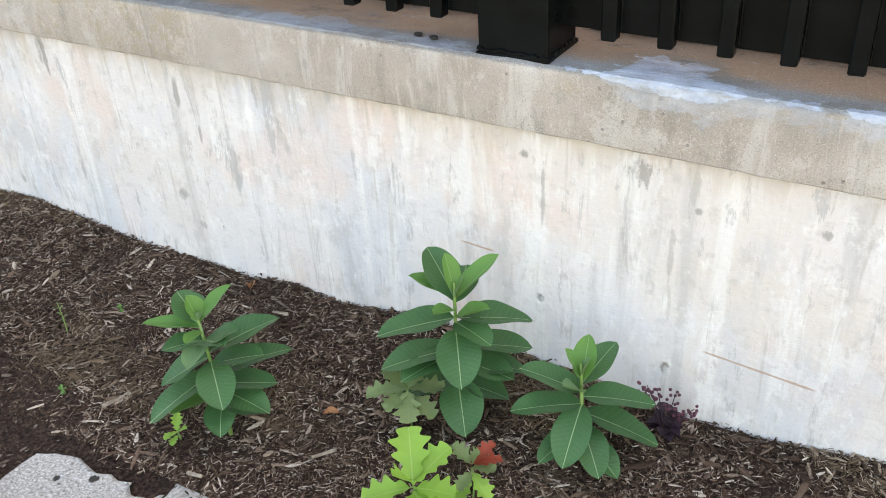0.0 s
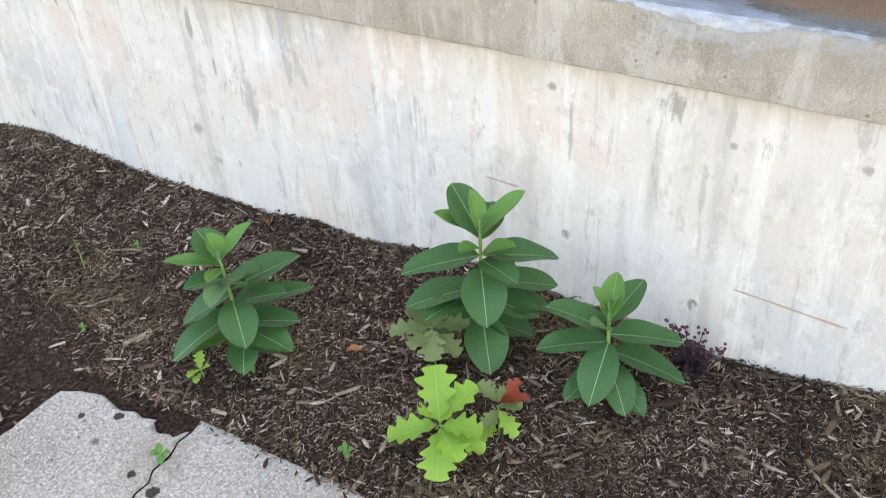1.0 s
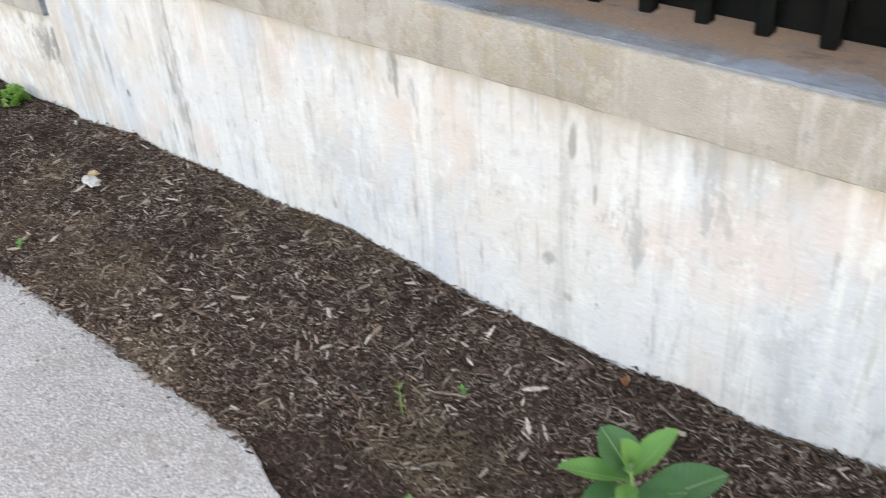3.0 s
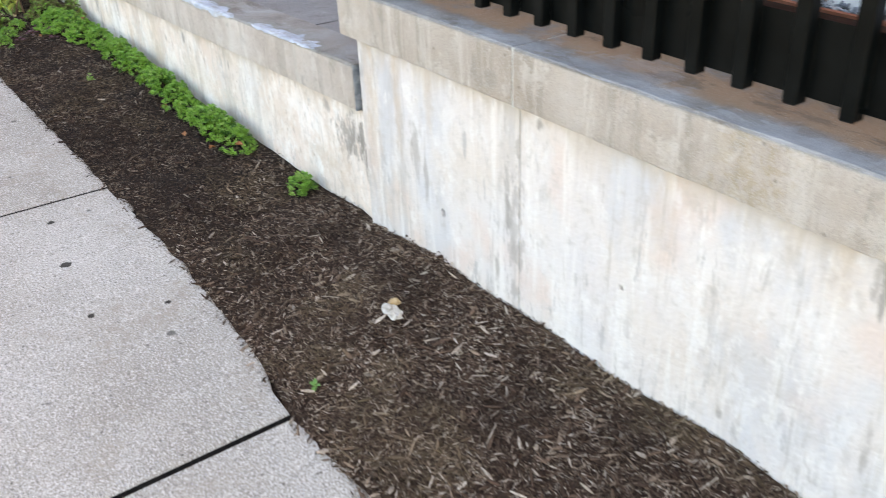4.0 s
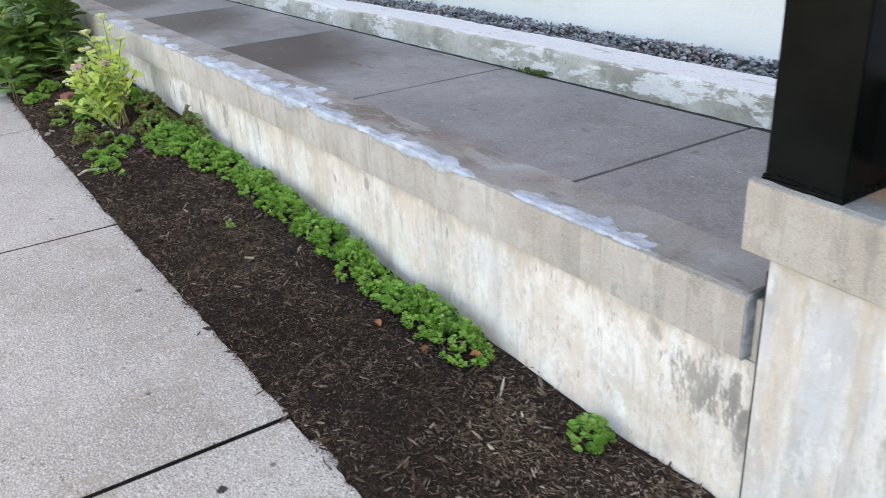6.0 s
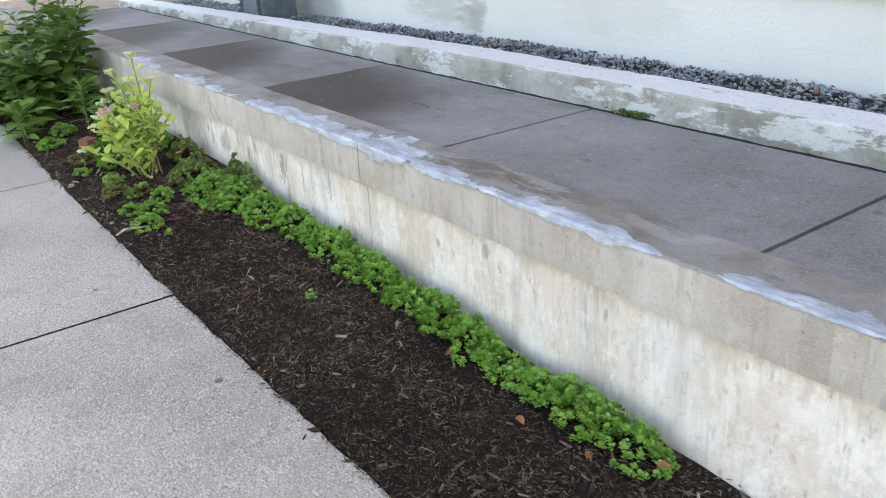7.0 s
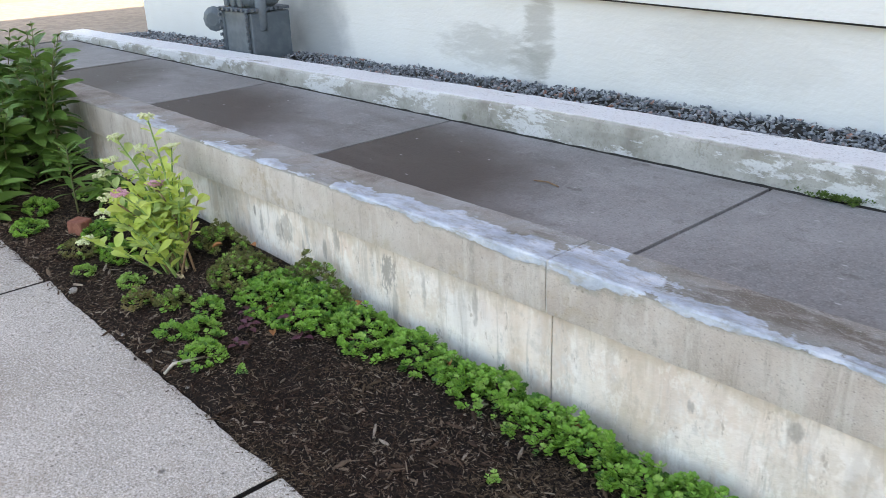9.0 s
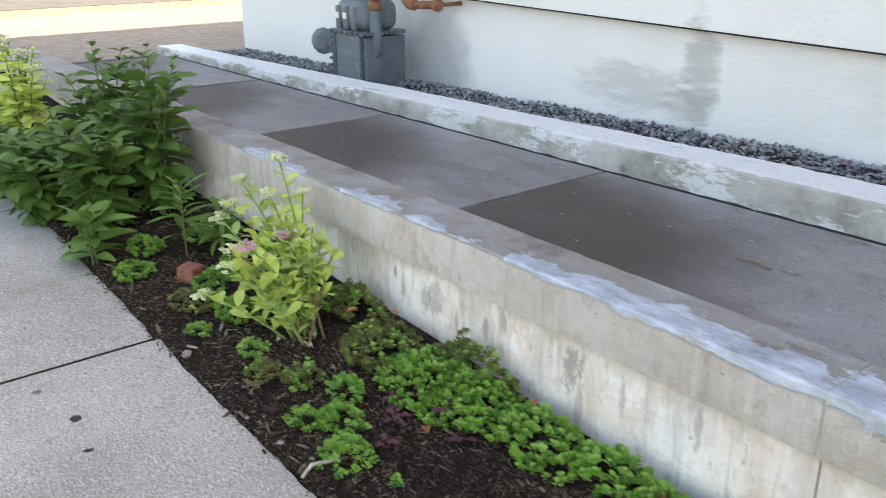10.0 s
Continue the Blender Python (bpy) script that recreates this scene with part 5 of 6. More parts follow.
def build_milkweeds():
    ax, ay = -1.19, 1.125
    milkweed((ax, ay, mulch_z(ax, ay)), 0.30, (-0.045, 0.02), [
        (0.29, -0.050, 0.075, -0.01, 0.052, "d"), (0.30, -0.022, 0.050, 0.02, 0.040, "y"), (0.29, 0.075, 0.075, 0.0, 0.040, "y"),
        (0.28, -0.120, 0.005, 0.01, 0.040, "y"), (0.29, 0.002, 0.022, 0.02, 0.024, "p"), (0.22, 0.150, 0.075, -0.02, 0.060, "d"),
        (0.25, -0.020, -0.065, 0.05, 0.045, "p"), (0.17, 0.165, 0.050, -0.02, 0.055, "d"), (0.21, -0.110, -0.055, 0.0, 0.055, "d"),
        (0.20, 0.035, -0.105, 0.04, 0.058, "d"), (0.17, -0.140, -0.095, 0.02, 0.058, "d"), (0.13, 0.120, -0.055, 0.04, 0.055, "d"),
        (0.10, 0.010, -0.075, 0.06, 0.050, "d"), (0.14, 0.130, 0.0, 0.0, 0.055, "d"), (0.19, 0.120, 0.02, 0.03, 0.055, "d"), (0.10, 0.100, -0.03, 0.05, 0.05, "d"), (0.12, -0.09, -0.05, 0.05, 0.045, "y"), (0.25, 0.055, -0.012, 0.05, 0.042, "d"), (0.25, -0.085, -0.015, 0.03, 0.046, "d"), (0.24, 0.08, 0.03, 0.03, 0.046, "d"), (0.27, -0.02, -0.03, 0.05, 0.03, "y")], "young milkweed with broad green leaves in the mulch")
    bx, by = -0.725, 1.38
    milkweed((bx, by, mulch_z(bx, by) - 0.045), 0.40, (0.004, 0.0), [
        (0.36, -0.050, 0.115, -0.02, 0.058, "d"), (0.38, -0.018, 0.075, 0.02, 0.034, "y"), (0.36, 0.100, 0.078, 0.0, 0.044, "y"),
        (0.36, -0.095, 0.045, 0.0, 0.044, "y"), (0.36, 0.024, 0.040, 0.03, 0.026, "p"), (0.35, 0.030, 0.085, -0.05, 0.055, "d"),
        (0.31, -0.165, -0.022, 0.0, 0.064, "d"), (0.31, 0.165, -0.005, -0.03, 0.060, "d"), (0.31, 0.072, 0.008, 0.04, 0.042, "y"),
        (0.28, 0.005, -0.120, 0.05, 0.066, "d"), (0.24, 0.165, -0.010, -0.02, 0.062, "d"), (0.23, -0.165, -0.030, 0.0, 0.064, "d"),
        (0.19, 0.150, -0.020, 0.0, 0.060, "d"), (0.14, 0.110, -0.040, 0.02, 0.056, "d"), (0.15, 0.010, -0.120, 0.06, 0.066, "d"),
        (0.15, -0.13, -0.03, 0.02, 0.060, "d"), (0.20, 0.120, -0.045, 0.03, 0.06, "d"), (0.22, -0.12, -0.05, 0.04, 0.055, "d"), (0.33, -0.045, -0.015, 0.05, 0.036, "y"), (0.30, 0.07, -0.05, 0.05, 0.05, "d")], "tallest milkweed with broad dark green leaves close to the wall")
    cx, cy = -0.435, 1.40
    milkweed((cx, cy, mulch_z(cx, cy) - 0.018), 0.26, (-0.014, 0.01), [
        (0.22, 0.024, 0.090, 0.0, 0.042, "y"), (0.23, -0.034, 0.055, 0.01, 0.030, "y"), (0.21, 0.080, 0.085, -0.02, 0.048, "d"),
        (0.23, 0.020, 0.035, 0.03, 0.022, "p"), (0.19, -0.120, 0.060, -0.01, 0.052, "d"), (0.19, -0.045, 0.010, 0.05, 0.038, "p"),
        (0.18, 0.150, -0.020, 0.0, 0.054, "d"), (0.16, -0.148, 0.0, 0.01, 0.052, "d"), (0.14, 0.155, -0.070, 0.0, 0.056, "d"),
        (0.16, -0.055, -0.120, 0.04, 0.056, "d"), (0.11, 0.020, -0.105, 0.05, 0.050, "d"), (0.08, 0.060, -0.085, 0.05, 0.045, "d"),
        (0.10, -0.100, -0.060, 0.04, 0.045, "d")], "low milkweed with a chewed leaf near the wall")


# ---------------------------------------------------------------- small weeds and seedlings
def seedling(name, at, label, leaves, key, height, stem="stem", lobes=4):
    ob = thing(name, at, label, "seedling")
    part("stem", tube([(0, 0, -0.02), (0.004, 0.002, height * 0.5), (0, 0, height)], [0.003, 0.0025, 0.002], 6), M[stem], ob, smooth=True)
    for i, (h, a, b, c, w) in enumerate(leaves):
        way = (RIGHT * a + UP * b + NEAR * c) * (0.9 if lobes else 1)
        bm = blade(way.length * (1.08 if lobes else 1), w * (1.15 if lobes else 1), 0.12, 0.12, 0.0, 0.1, i * 7 + len(leaves), 30 if lobes else 8, lobes)
        bmesh.ops.transform(bm, matrix=leaf_frame((0, 0, h), way), verts=bm.verts)
        part("leaf", bm, M[key[i % len(key)]], ob, smooth=True)
    return ob


def build_seedlings():
    x, y = -0.675, 1.095
    seedling("oak_seedling", (x, y, mulch_z(x, y)), "bright yellow-green oak seedling with lobed leaves", [
        (0.12, -0.005, 0.115, -0.02, 0.075), (0.12, 0.075, 0.075, 0.0, 0.060), (0.11, -0.110, -0.012, 0.0, 0.068), (0.11, 0.085, -0.01, 0.02, 0.062),
        (0.10, -0.012, -0.095, 0.04, 0.070), (0.10, 0.035, -0.055, 0.05, 0.060), (0.12, -0.03, 0.03, 0.05, 0.055), (0.11, 0.09, -0.05, 0.02, 0.05)], ["oak"], 0.12)
    x, y = -0.80, 1.29
    seedling("oak_seedling", (x, y, mulch_z(x, y)), "dull bronze-green oak seedling beside the tall milkweed", [
        (0.13, -0.095, 0.0, 0.0, 0.055), (0.13, -0.050, 0.050, 0.0, 0.050), (0.13, 0.045, 0.060, 0.0, 0.055), (0.13, 0.085, 0.005, 0.01, 0.055),
        (0.13, 0.0, -0.070, 0.03, 0.058), (0.12, 0.06, -0.05, 0.03, 0.05), (0.12, -0.05, -0.03, 0.03, 0.05)], ["oak_dull"], 0.13)
    x, y = -0.60, 1.20
    seedling("oak_seedling", (x, y, mulch_z(x, y)), "small oak seedling with one red leaf", [
        (0.10, 0.050, 0.045, 0.0, 0.034), (0.10, -0.035, 0.045, 0.0, 0.040), (0.09, 0.050, 0.0, 0.02, 0.038), (0.10, 0.015, 0.030, 0.02, 0.035),
        (0.08, 0.035, -0.055, 0.02, 0.040), (0.08, -0.03, -0.03, 0.03, 0.035), (0.10, 0.065, 0.012, 0.0, 0.034), (0.06, -0.04, -0.04, 0.03, 0.04)], ["oak_red", "oak_dull", "oak_dull", "oak_dull", "oak", "oak_dull", "oak_red", "oak"], 0.09)
    x, y = -1.285, 1.055
    seedling("weed_seedling", (x, y, mulch_z(x, y)), "tiny light green oak sprout in the mulch", [
        (0.03, 0.0, 0.045, 0.0, 0.026), (0.03, -0.025, -0.012, 0.02, 0.022), (0.03, 0.026, 0.010, 0.02, 0.022), (0.02, -0.01, -0.02, 0.02, 0.02)], ["oak"], 0.03)
    for x, y, s in ((-0.87, 1.03, 1.0), (-1.215, 0.845, 1.3), (-1.755, 1.335, 0.7), (-1.66, 1.045, 0.7), (-3.22, 1.03, 1.0), (-0.19, 1.2, 0.6)):
        seedling("weed_seedling", (x, y, mulch_z(x, y) if y > 0.93 else side_z(x)), "tiny green weed sprout between the chips", [
            (0.012, 0.018 * s, 0.006, 0.01, 0.014 * s), (0.012, -0.018 * s, 0.008, 0.0, 0.014 * s), (0.012, 0.004, -0.016 * s, 0.01, 0.013 * s), (0.014, -0.004, 0.018 * s, 0.0, 0.012 * s)], ["milkweed_young"], 0.014, lobes=0)
    # thin upright weed
    x, y = -1.83, 1.21
    ob = thing("weed_stalk", (x, y, mulch_z(x, y)), "thin upright yellowish weed stalk", "weed")
    part("stem", tube([(0, 0, -0.01), (-0.006, 0.004, 0.05), (-0.004, 0, 0.10)], [0.0018, 0.0015, 0.001], 5), M["stem"], ob)
    for i in range(9):
        a = i * 2.4
        bm = blade(0.018, 0.005, 0.2, 0.2, 0, 0, i, 4)
        bmesh.ops.transform(bm, matrix=leaf_frame((-0.004, 0.001, 0.025 + 0.008 * i), (math.cos(a), math.sin(a), 0.7)), verts=bm.verts)
        part("leaf", bm, M["oak_dull"], ob)
    # dark purple plant at the foot of the wall
    x, y = -0.292, 1.54
    ob = thing("coral_bells", (x, y, mulch_z(x, y)), "small dark purple leafy plant with red berry stalks at the wall", "plant")
    rnd = random.Random(4)
    for i in range(16):
        a, r = rnd.uniform(0, 6.3), rnd.uniform(0.015, 0.05)
        bm = blade(rnd.uniform(0.022, 0.034), 0.027, 0.1, 0.3, 0.1, 0.3, i, 6)
        bmesh.ops.transform(bm, matrix=leaf_frame((r * 0.3 * math.cos(a), r * 0.3 * math.sin(a) - 0.02, 0.012 + 0.05 * rnd.random()), (math.cos(a), math.sin(a) * 0.7 - 0.2, 0.35)), verts=bm.verts)
        part("leaf", bm, M["purple"], ob, smooth=True)
    ball = arrays(sphere(0.0042, 6, 4))
    for i in range(7):
        top = Vector((rnd.uniform(-0.06, 0.06), -0.02 + rnd.uniform(-0.025, 0.015), rnd.uniform(0.09, 0.135)))
        st = part("stalk", tube([(0, -0.02, 0), top * 0.6 + Vector((0, -0.006, 0.01)), top], [0.0014, 0.0012, 0.001], 5), M["purple"], ob)
        scatter("berries", ball, [Matrix.Translation(top * rnd.uniform(0.7, 1.05) + Vector((rnd.uniform(-0.014, 0.014), rnd.uniform(-0.01, 0.01), 0))) for _ in range(8)], M["maroon"], st)


def sphere(r, u=8, v=6):
    """Ball of triangles."""
    bm = bmesh.new()
    bmesh.ops.create_icosphere(bm, subdivisions=1, radius=r)
    return bm


# ---------------------------------------------------------------- stonecrops
def fleshy(length, width):
    """Small thick obovate leaf, quads only."""
    bm = bmesh.new()
    uv = bm.loops.layers.uv.new("UVMap")
    cols = []
    for t, w in ((0.0, 0.2), (0.3, 0.7), (0.62, 1.0), (0.9, 0.8), (1.0, 0.35)):
        cols.append([bm.verts.new((length * t, s * w * width / 2, abs(s) * 0.10 * width + (0.0 if s else -0.03 * width) + 0.25 * length * t * t)) for s in (-1, 0, 1)])
    for a, b in zip(cols, cols[1:]):
        for j in range(2):
            f = bm.faces.new((a[j], b[j], b[j + 1], a[j + 1]))
            for lp in f.loops:
                lp[uv].uv = (0.5, 0.2)
    return bm


LEAFLET = None


def rosette_mats(rnd, at, size, count=9, tilt=0.26):
    ax = Vector((rnd.gauss(0, tilt), rnd.gauss(0, tilt) - 0.15, 1)).normalized()
    q = ax.to_track_quat("Z", "Y").to_matrix().to_4x4()
    out = []
    for i in range(count):
        lvl = i / count
        a = i * 2.4 + rnd.uniform(-0.2, 0.2)
        el = 0.05 + 0.95 * lvl
        m = Matrix.Translation(at) @ q @ Matrix.Rotation(a, 4, "Z") @ Matrix.Translation((0.002, 0, 0.010 * lvl)) @ Matrix.Rotation(-el, 4, "Y") @ Matrix.Scale(size * (1.0 - 0.45 * lvl) * rnd.uniform(0.85, 1.1), 4)
        out.append(m)
    return out


def stonecrop(x, y, rx, ry, high, key, label, seed, size=0.0134, gap=0.0142, turn=0.0, stalks=False):
    """A low cushion of rosettes over an oval of the bed."""
    rnd = random.Random(seed)
    z0 = mulch_z(x, y)
    ob = thing("stonecrop", (x, y, z0), label, "ground cover", "stonecrops along the wall")
    mats, dark, lime, stem = [], [], [], bmesh.new()
    n = int(3.6 * rx * ry / gap ** 2)
    for _ in range(n):
        r, a = math.sqrt(rnd.random()), rnd.uniform(0, 2 * math.pi)
        r *= 0.96 + 0.36 * noise.noise(Vector((math.cos(a) * 1.8 + seed, math.sin(a) * 1.8, seed)))
        px, py = rx * r * math.cos(a), ry * r * math.sin(a)
        px, py = px * math.cos(turn) - py * math.sin(turn), px * math.sin(turn) + py * math.cos(turn)
        if rx > 0.12 and noise.noise(Vector(((x + px) * 22, (y + py) * 22, seed))) < -0.36:
            continue
        if y + py > 1.572:
            py = 1.572 - y - rnd.uniform(0, 0.02)
        h = high * max(0.05, 1 - r * r * 0.92) * rnd.uniform(0.62, 1.1) * (1 + 0.5 * noise.noise(Vector(((x + px) * 13, (y + py) * 13, 7))))
        p = Vector((px, py, mulch_z(x + px, y + py) - z0 + max(0.014, h)))
        pick = rnd.random()
        (dark if pick < 0.13 else lime if pick > 0.86 else mats).extend(rosette_mats(rnd, p, size * rnd.uniform(0.75, 1.15), rnd.choice((7, 8, 9))))
        if stalks and r < 0.5 and rnd.random() < 0.05:
            tube([p - Vector((rnd.uniform(-0.01, 0.01), rnd.uniform(-0.01, 0.01), max(0.012, h))), p], 0.0016, 4, stem)
    scatter("leaves", LEAFLET, mats, M[key], ob)
    if lime:
        scatter("light_leaves", LEAFLET, lime, M["sedum_mid"], ob)
    if dark:
        scatter("dark_leaves", LEAFLET, dark, M["sedum_deep" if key == "sedum" else "sedum"], ob)
    if len(stem.verts):
        tagged(part("stems", stem, M["stem"], ob), kind="stuff")
    else:
        stem.free()
    return ob


def build_stonecrops():
    global LEAFLET
    LEAFLET = arrays(fleshy(1.0, 0.86))
    rnd = random.Random(11)
    green = "low cushion of bright green stonecrop against the wall"
    stonecrop(-4.20, 1.535, 0.062, 0.048, 0.075, "sedum", "small lone tuft of green stonecrop by the wall", 1, gap=0.012)
    x = -4.745
    i = 0
    while x > -6.55:
        w = 0.060 + 0.020 * (0.5 + 0.5 * math.sin(i * 1.7))
        stonecrop(x, 1.522, 0.145, w, (0.082 + 0.03 * rnd.random()) * (0.62 if -5.25 < x < -5.0 else 1.0), "sedum", green, 20 + i)
        x -= 0.155
        i += 1
    stonecrop(-6.68, 1.49, 0.16, 0.10, 0.08, "sedum", green, 51)
    stonecrop(-6.90, 1.47, 0.17, 0.12, 0.075, "sedum", green, 52)
    stonecrop(-7.10, 1.45, 0.17, 0.13, 0.07, "sedum", "spreading mat of green stonecrop below the flowering clump", 53)
    stonecrop(-6.98, 1.545, 0.22, 0.05, 0.12, "sedum_dark", "reddish dark stonecrop patch at the wall", 54)
    stonecrop(-7.32, 1.45, 0.17, 0.12, 0.07, "sedum_dark", "dull dark green stonecrop beside the flowering clump", 55)
    stonecrop(-7.55, 1.51, 0.18, 0.08, 0.09, "sedum_dark", "dull dark green stonecrop at the wall", 56)
    for k, (x, y, r, key) in enumerate(((-6.98, 1.10, 0.085, "sedum"), (-7.13, 1.17, 0.08, "sedum"), (-7.23, 1.26, 0.07, "sedum"), (-7.20, 1.10, 0.055, "sedum"), (-7.38, 1.20, 0.075, "sedum_dark"), (-7.47, 1.12, 0.07, "sedum_dark"),
                                        (-7.62, 1.16, 0.055, "sedum_mid"), (-7.86, 1.09, 0.05, "sedum_mid"), (-7.90, 1.24, 0.09, "sedum"), (-8.06, 1.16, 0.09, "sedum_dark"), (-8.14, 1.28, 0.10, "sedum"), (-8.42, 1.08, 0.09, "sedum"), (-8.62, 1.20, 0.10, "sedum"),
                                        (-8.2, 1.45, 0.14, "sedum"), (-8.55, 1.48, 0.14, "sedum"), (-7.95, 1.5, 0.13, "sedum"), (-8.9, 1.1, 0.1, "sedum"), (-9.2, 1.2, 0.12, "sedum"), (-6.80, 1.13, 0.018, "sedum"), (-5.95, 1.30, 0.018, "sedum_mid"))):
        stonecrop(x, y, r, r * 0.8, 0.045, key, "small tuft of stonecrop in the mulch", 80 + k, 0.0125 if r > 0.04 else 0.010, 0.0150 if r > 0.04 else 0.011)


def build_flowering_sedum():
    """Lime-green clump with flat cream and pink flower heads."""
    x, y = -7.57, 1.33
    z0 = mulch_z(x, y)
    ob = thing("flowering_stonecrop", (x, y, z0), "lime green upright stonecrop with cream and pink flower heads", "plant")
    rnd = random.Random(5)
    ball = arrays(sphere(0.005))
    ends = [(-0.28, 0.09, 0.53, "c"), (-0.46, 0.03, 0.43, "c"), (-0.33, 0.07, 0.40, "c"), (-0.53, 0.02, 0.33, "c"), (-0.26, 0.16, 0.40, "c"), (-0.60, 0.0, 0.26, "c"), (-0.25, -0.13, 0.27, "c"), (-0.20, -0.16, 0.23, "c"), (-0.13, -0.12, 0.31, "p"), (-0.18, 0.03, 0.30, "p"),
            (-0.33, -0.20, 0.10, "c"), (-0.10, 0.10, 0.33, ""), (-0.06, 0.15, 0.25, ""), (-0.16, -0.04, 0.24, ""), (-0.08, -0.06, 0.20, ""), (-0.22, 0.05, 0.27, ""), (-0.12, 0.06, 0.28, ""), (-0.05, 0.10, 0.30, ""), (-0.20, -0.10, 0.17, ""), (-0.30, 0.0, 0.24, ""), (-0.10, -0.12, 0.15, ""), (-0.26, -0.07, 0.22, ""), (-0.34, 0.04, 0.31, ""), (-0.24, 0.08, 0.34, ""), (-0.40, 0.02, 0.28, ""), (-0.17, -0.14, 0.20, ""), (-0.20, 0.12, 0.32, "")]
    for i, (a, b, h, kind) in enumerate(ends):
        top = Vector((a, b, h))
        tall = h > 0.36
        foot = Vector((rnd.uniform(-0.05, 0.05), rnd.uniform(-0.04, 0.05), -0.02))
        mid = foot.lerp(top, 0.5) + Vector((0.02, 0, 0.05 if h > 0.15 else 0.02))
        st = part("stem", tube([foot, foot.lerp(mid, 0.5) + Vector((0, 0, 0.008)), mid, mid.lerp(top, 0.5) + Vector((0, 0, 0.008)), top], [0.005, 0.0046, 0.004, 0.0034, 0.0026], 6), M["stem" if i % 3 or tall else "brown_stem"], ob, smooth=True)
        mats = []
        for k in range(20 if tall else 14):
            t = 0.22 + 0.74 * k / (19 if tall else 13)
            p = foot.lerp(mid, t / 0.5) if t < 0.5 else mid.lerp(top, (t - 0.5) / 0.5)
            az = (k // 2) * 1.7 + (k % 2) * 3.0 + i * 1.3
            s = rnd.uniform(0.055, 0.085) * (1.0 if t < 0.85 else 0.7) * (0.88 if tall else 1.0)
            mats.append(leaf_frame(p, (math.cos(az), math.sin(az) - 0.15, rnd.uniform(0.2, 1.5)), rnd.uniform(-0.6, 0.6)) @ Matrix.Scale(s, 4))
        pieces("leaf", blade(1.0, 0.52, 0.14, 0.16, 0.45, 0, 3 + i, 8), mats, M["sedum_lime" if i % 4 != 1 else "sedum_pale"], st)
        if i % 2 == 0:
            # dry lower leaves
            dry = [leaf_frame(foot.lerp(mid, rnd.uniform(0.12, 0.35)), (rnd.uniform(-1, 1), rnd.uniform(-1, 0.5), rnd.uniform(-0.9, -0.1))) @ Matrix.Scale(rnd.uniform(0.03, 0.05), 4) for _ in range(2)]
            pieces("dry_leaf", blade(1.0, 0.35, 0.3, 0.3, 0.2, 0, 9, 6), dry, M["straw"], st)
        if kind:
            wide = 0.032 if h < 0.36 else 0.024
            heads = []
            for _ in range(14):
                r, q = wide * math.sqrt(rnd.random()), rnd.uniform(0, 6.28)
                c = top + Vector((r * math.cos(q), r * math.sin(q), rnd.uniform(-0.004, 0.012) - r * r * 9))
                tuft = [Matrix.Translation(c + Vector((rnd.gauss(0, 0.0055), rnd.gauss(0, 0.0055), rnd.uniform(-0.003, 0.005)))) @ Matrix.Scale(rnd.uniform(0.45, 0.95), 4) for _ in range(10)]
                heads += tuft
            scatter("flower_head", ball, heads, M["flower" if kind == "c" else "pink"], st)


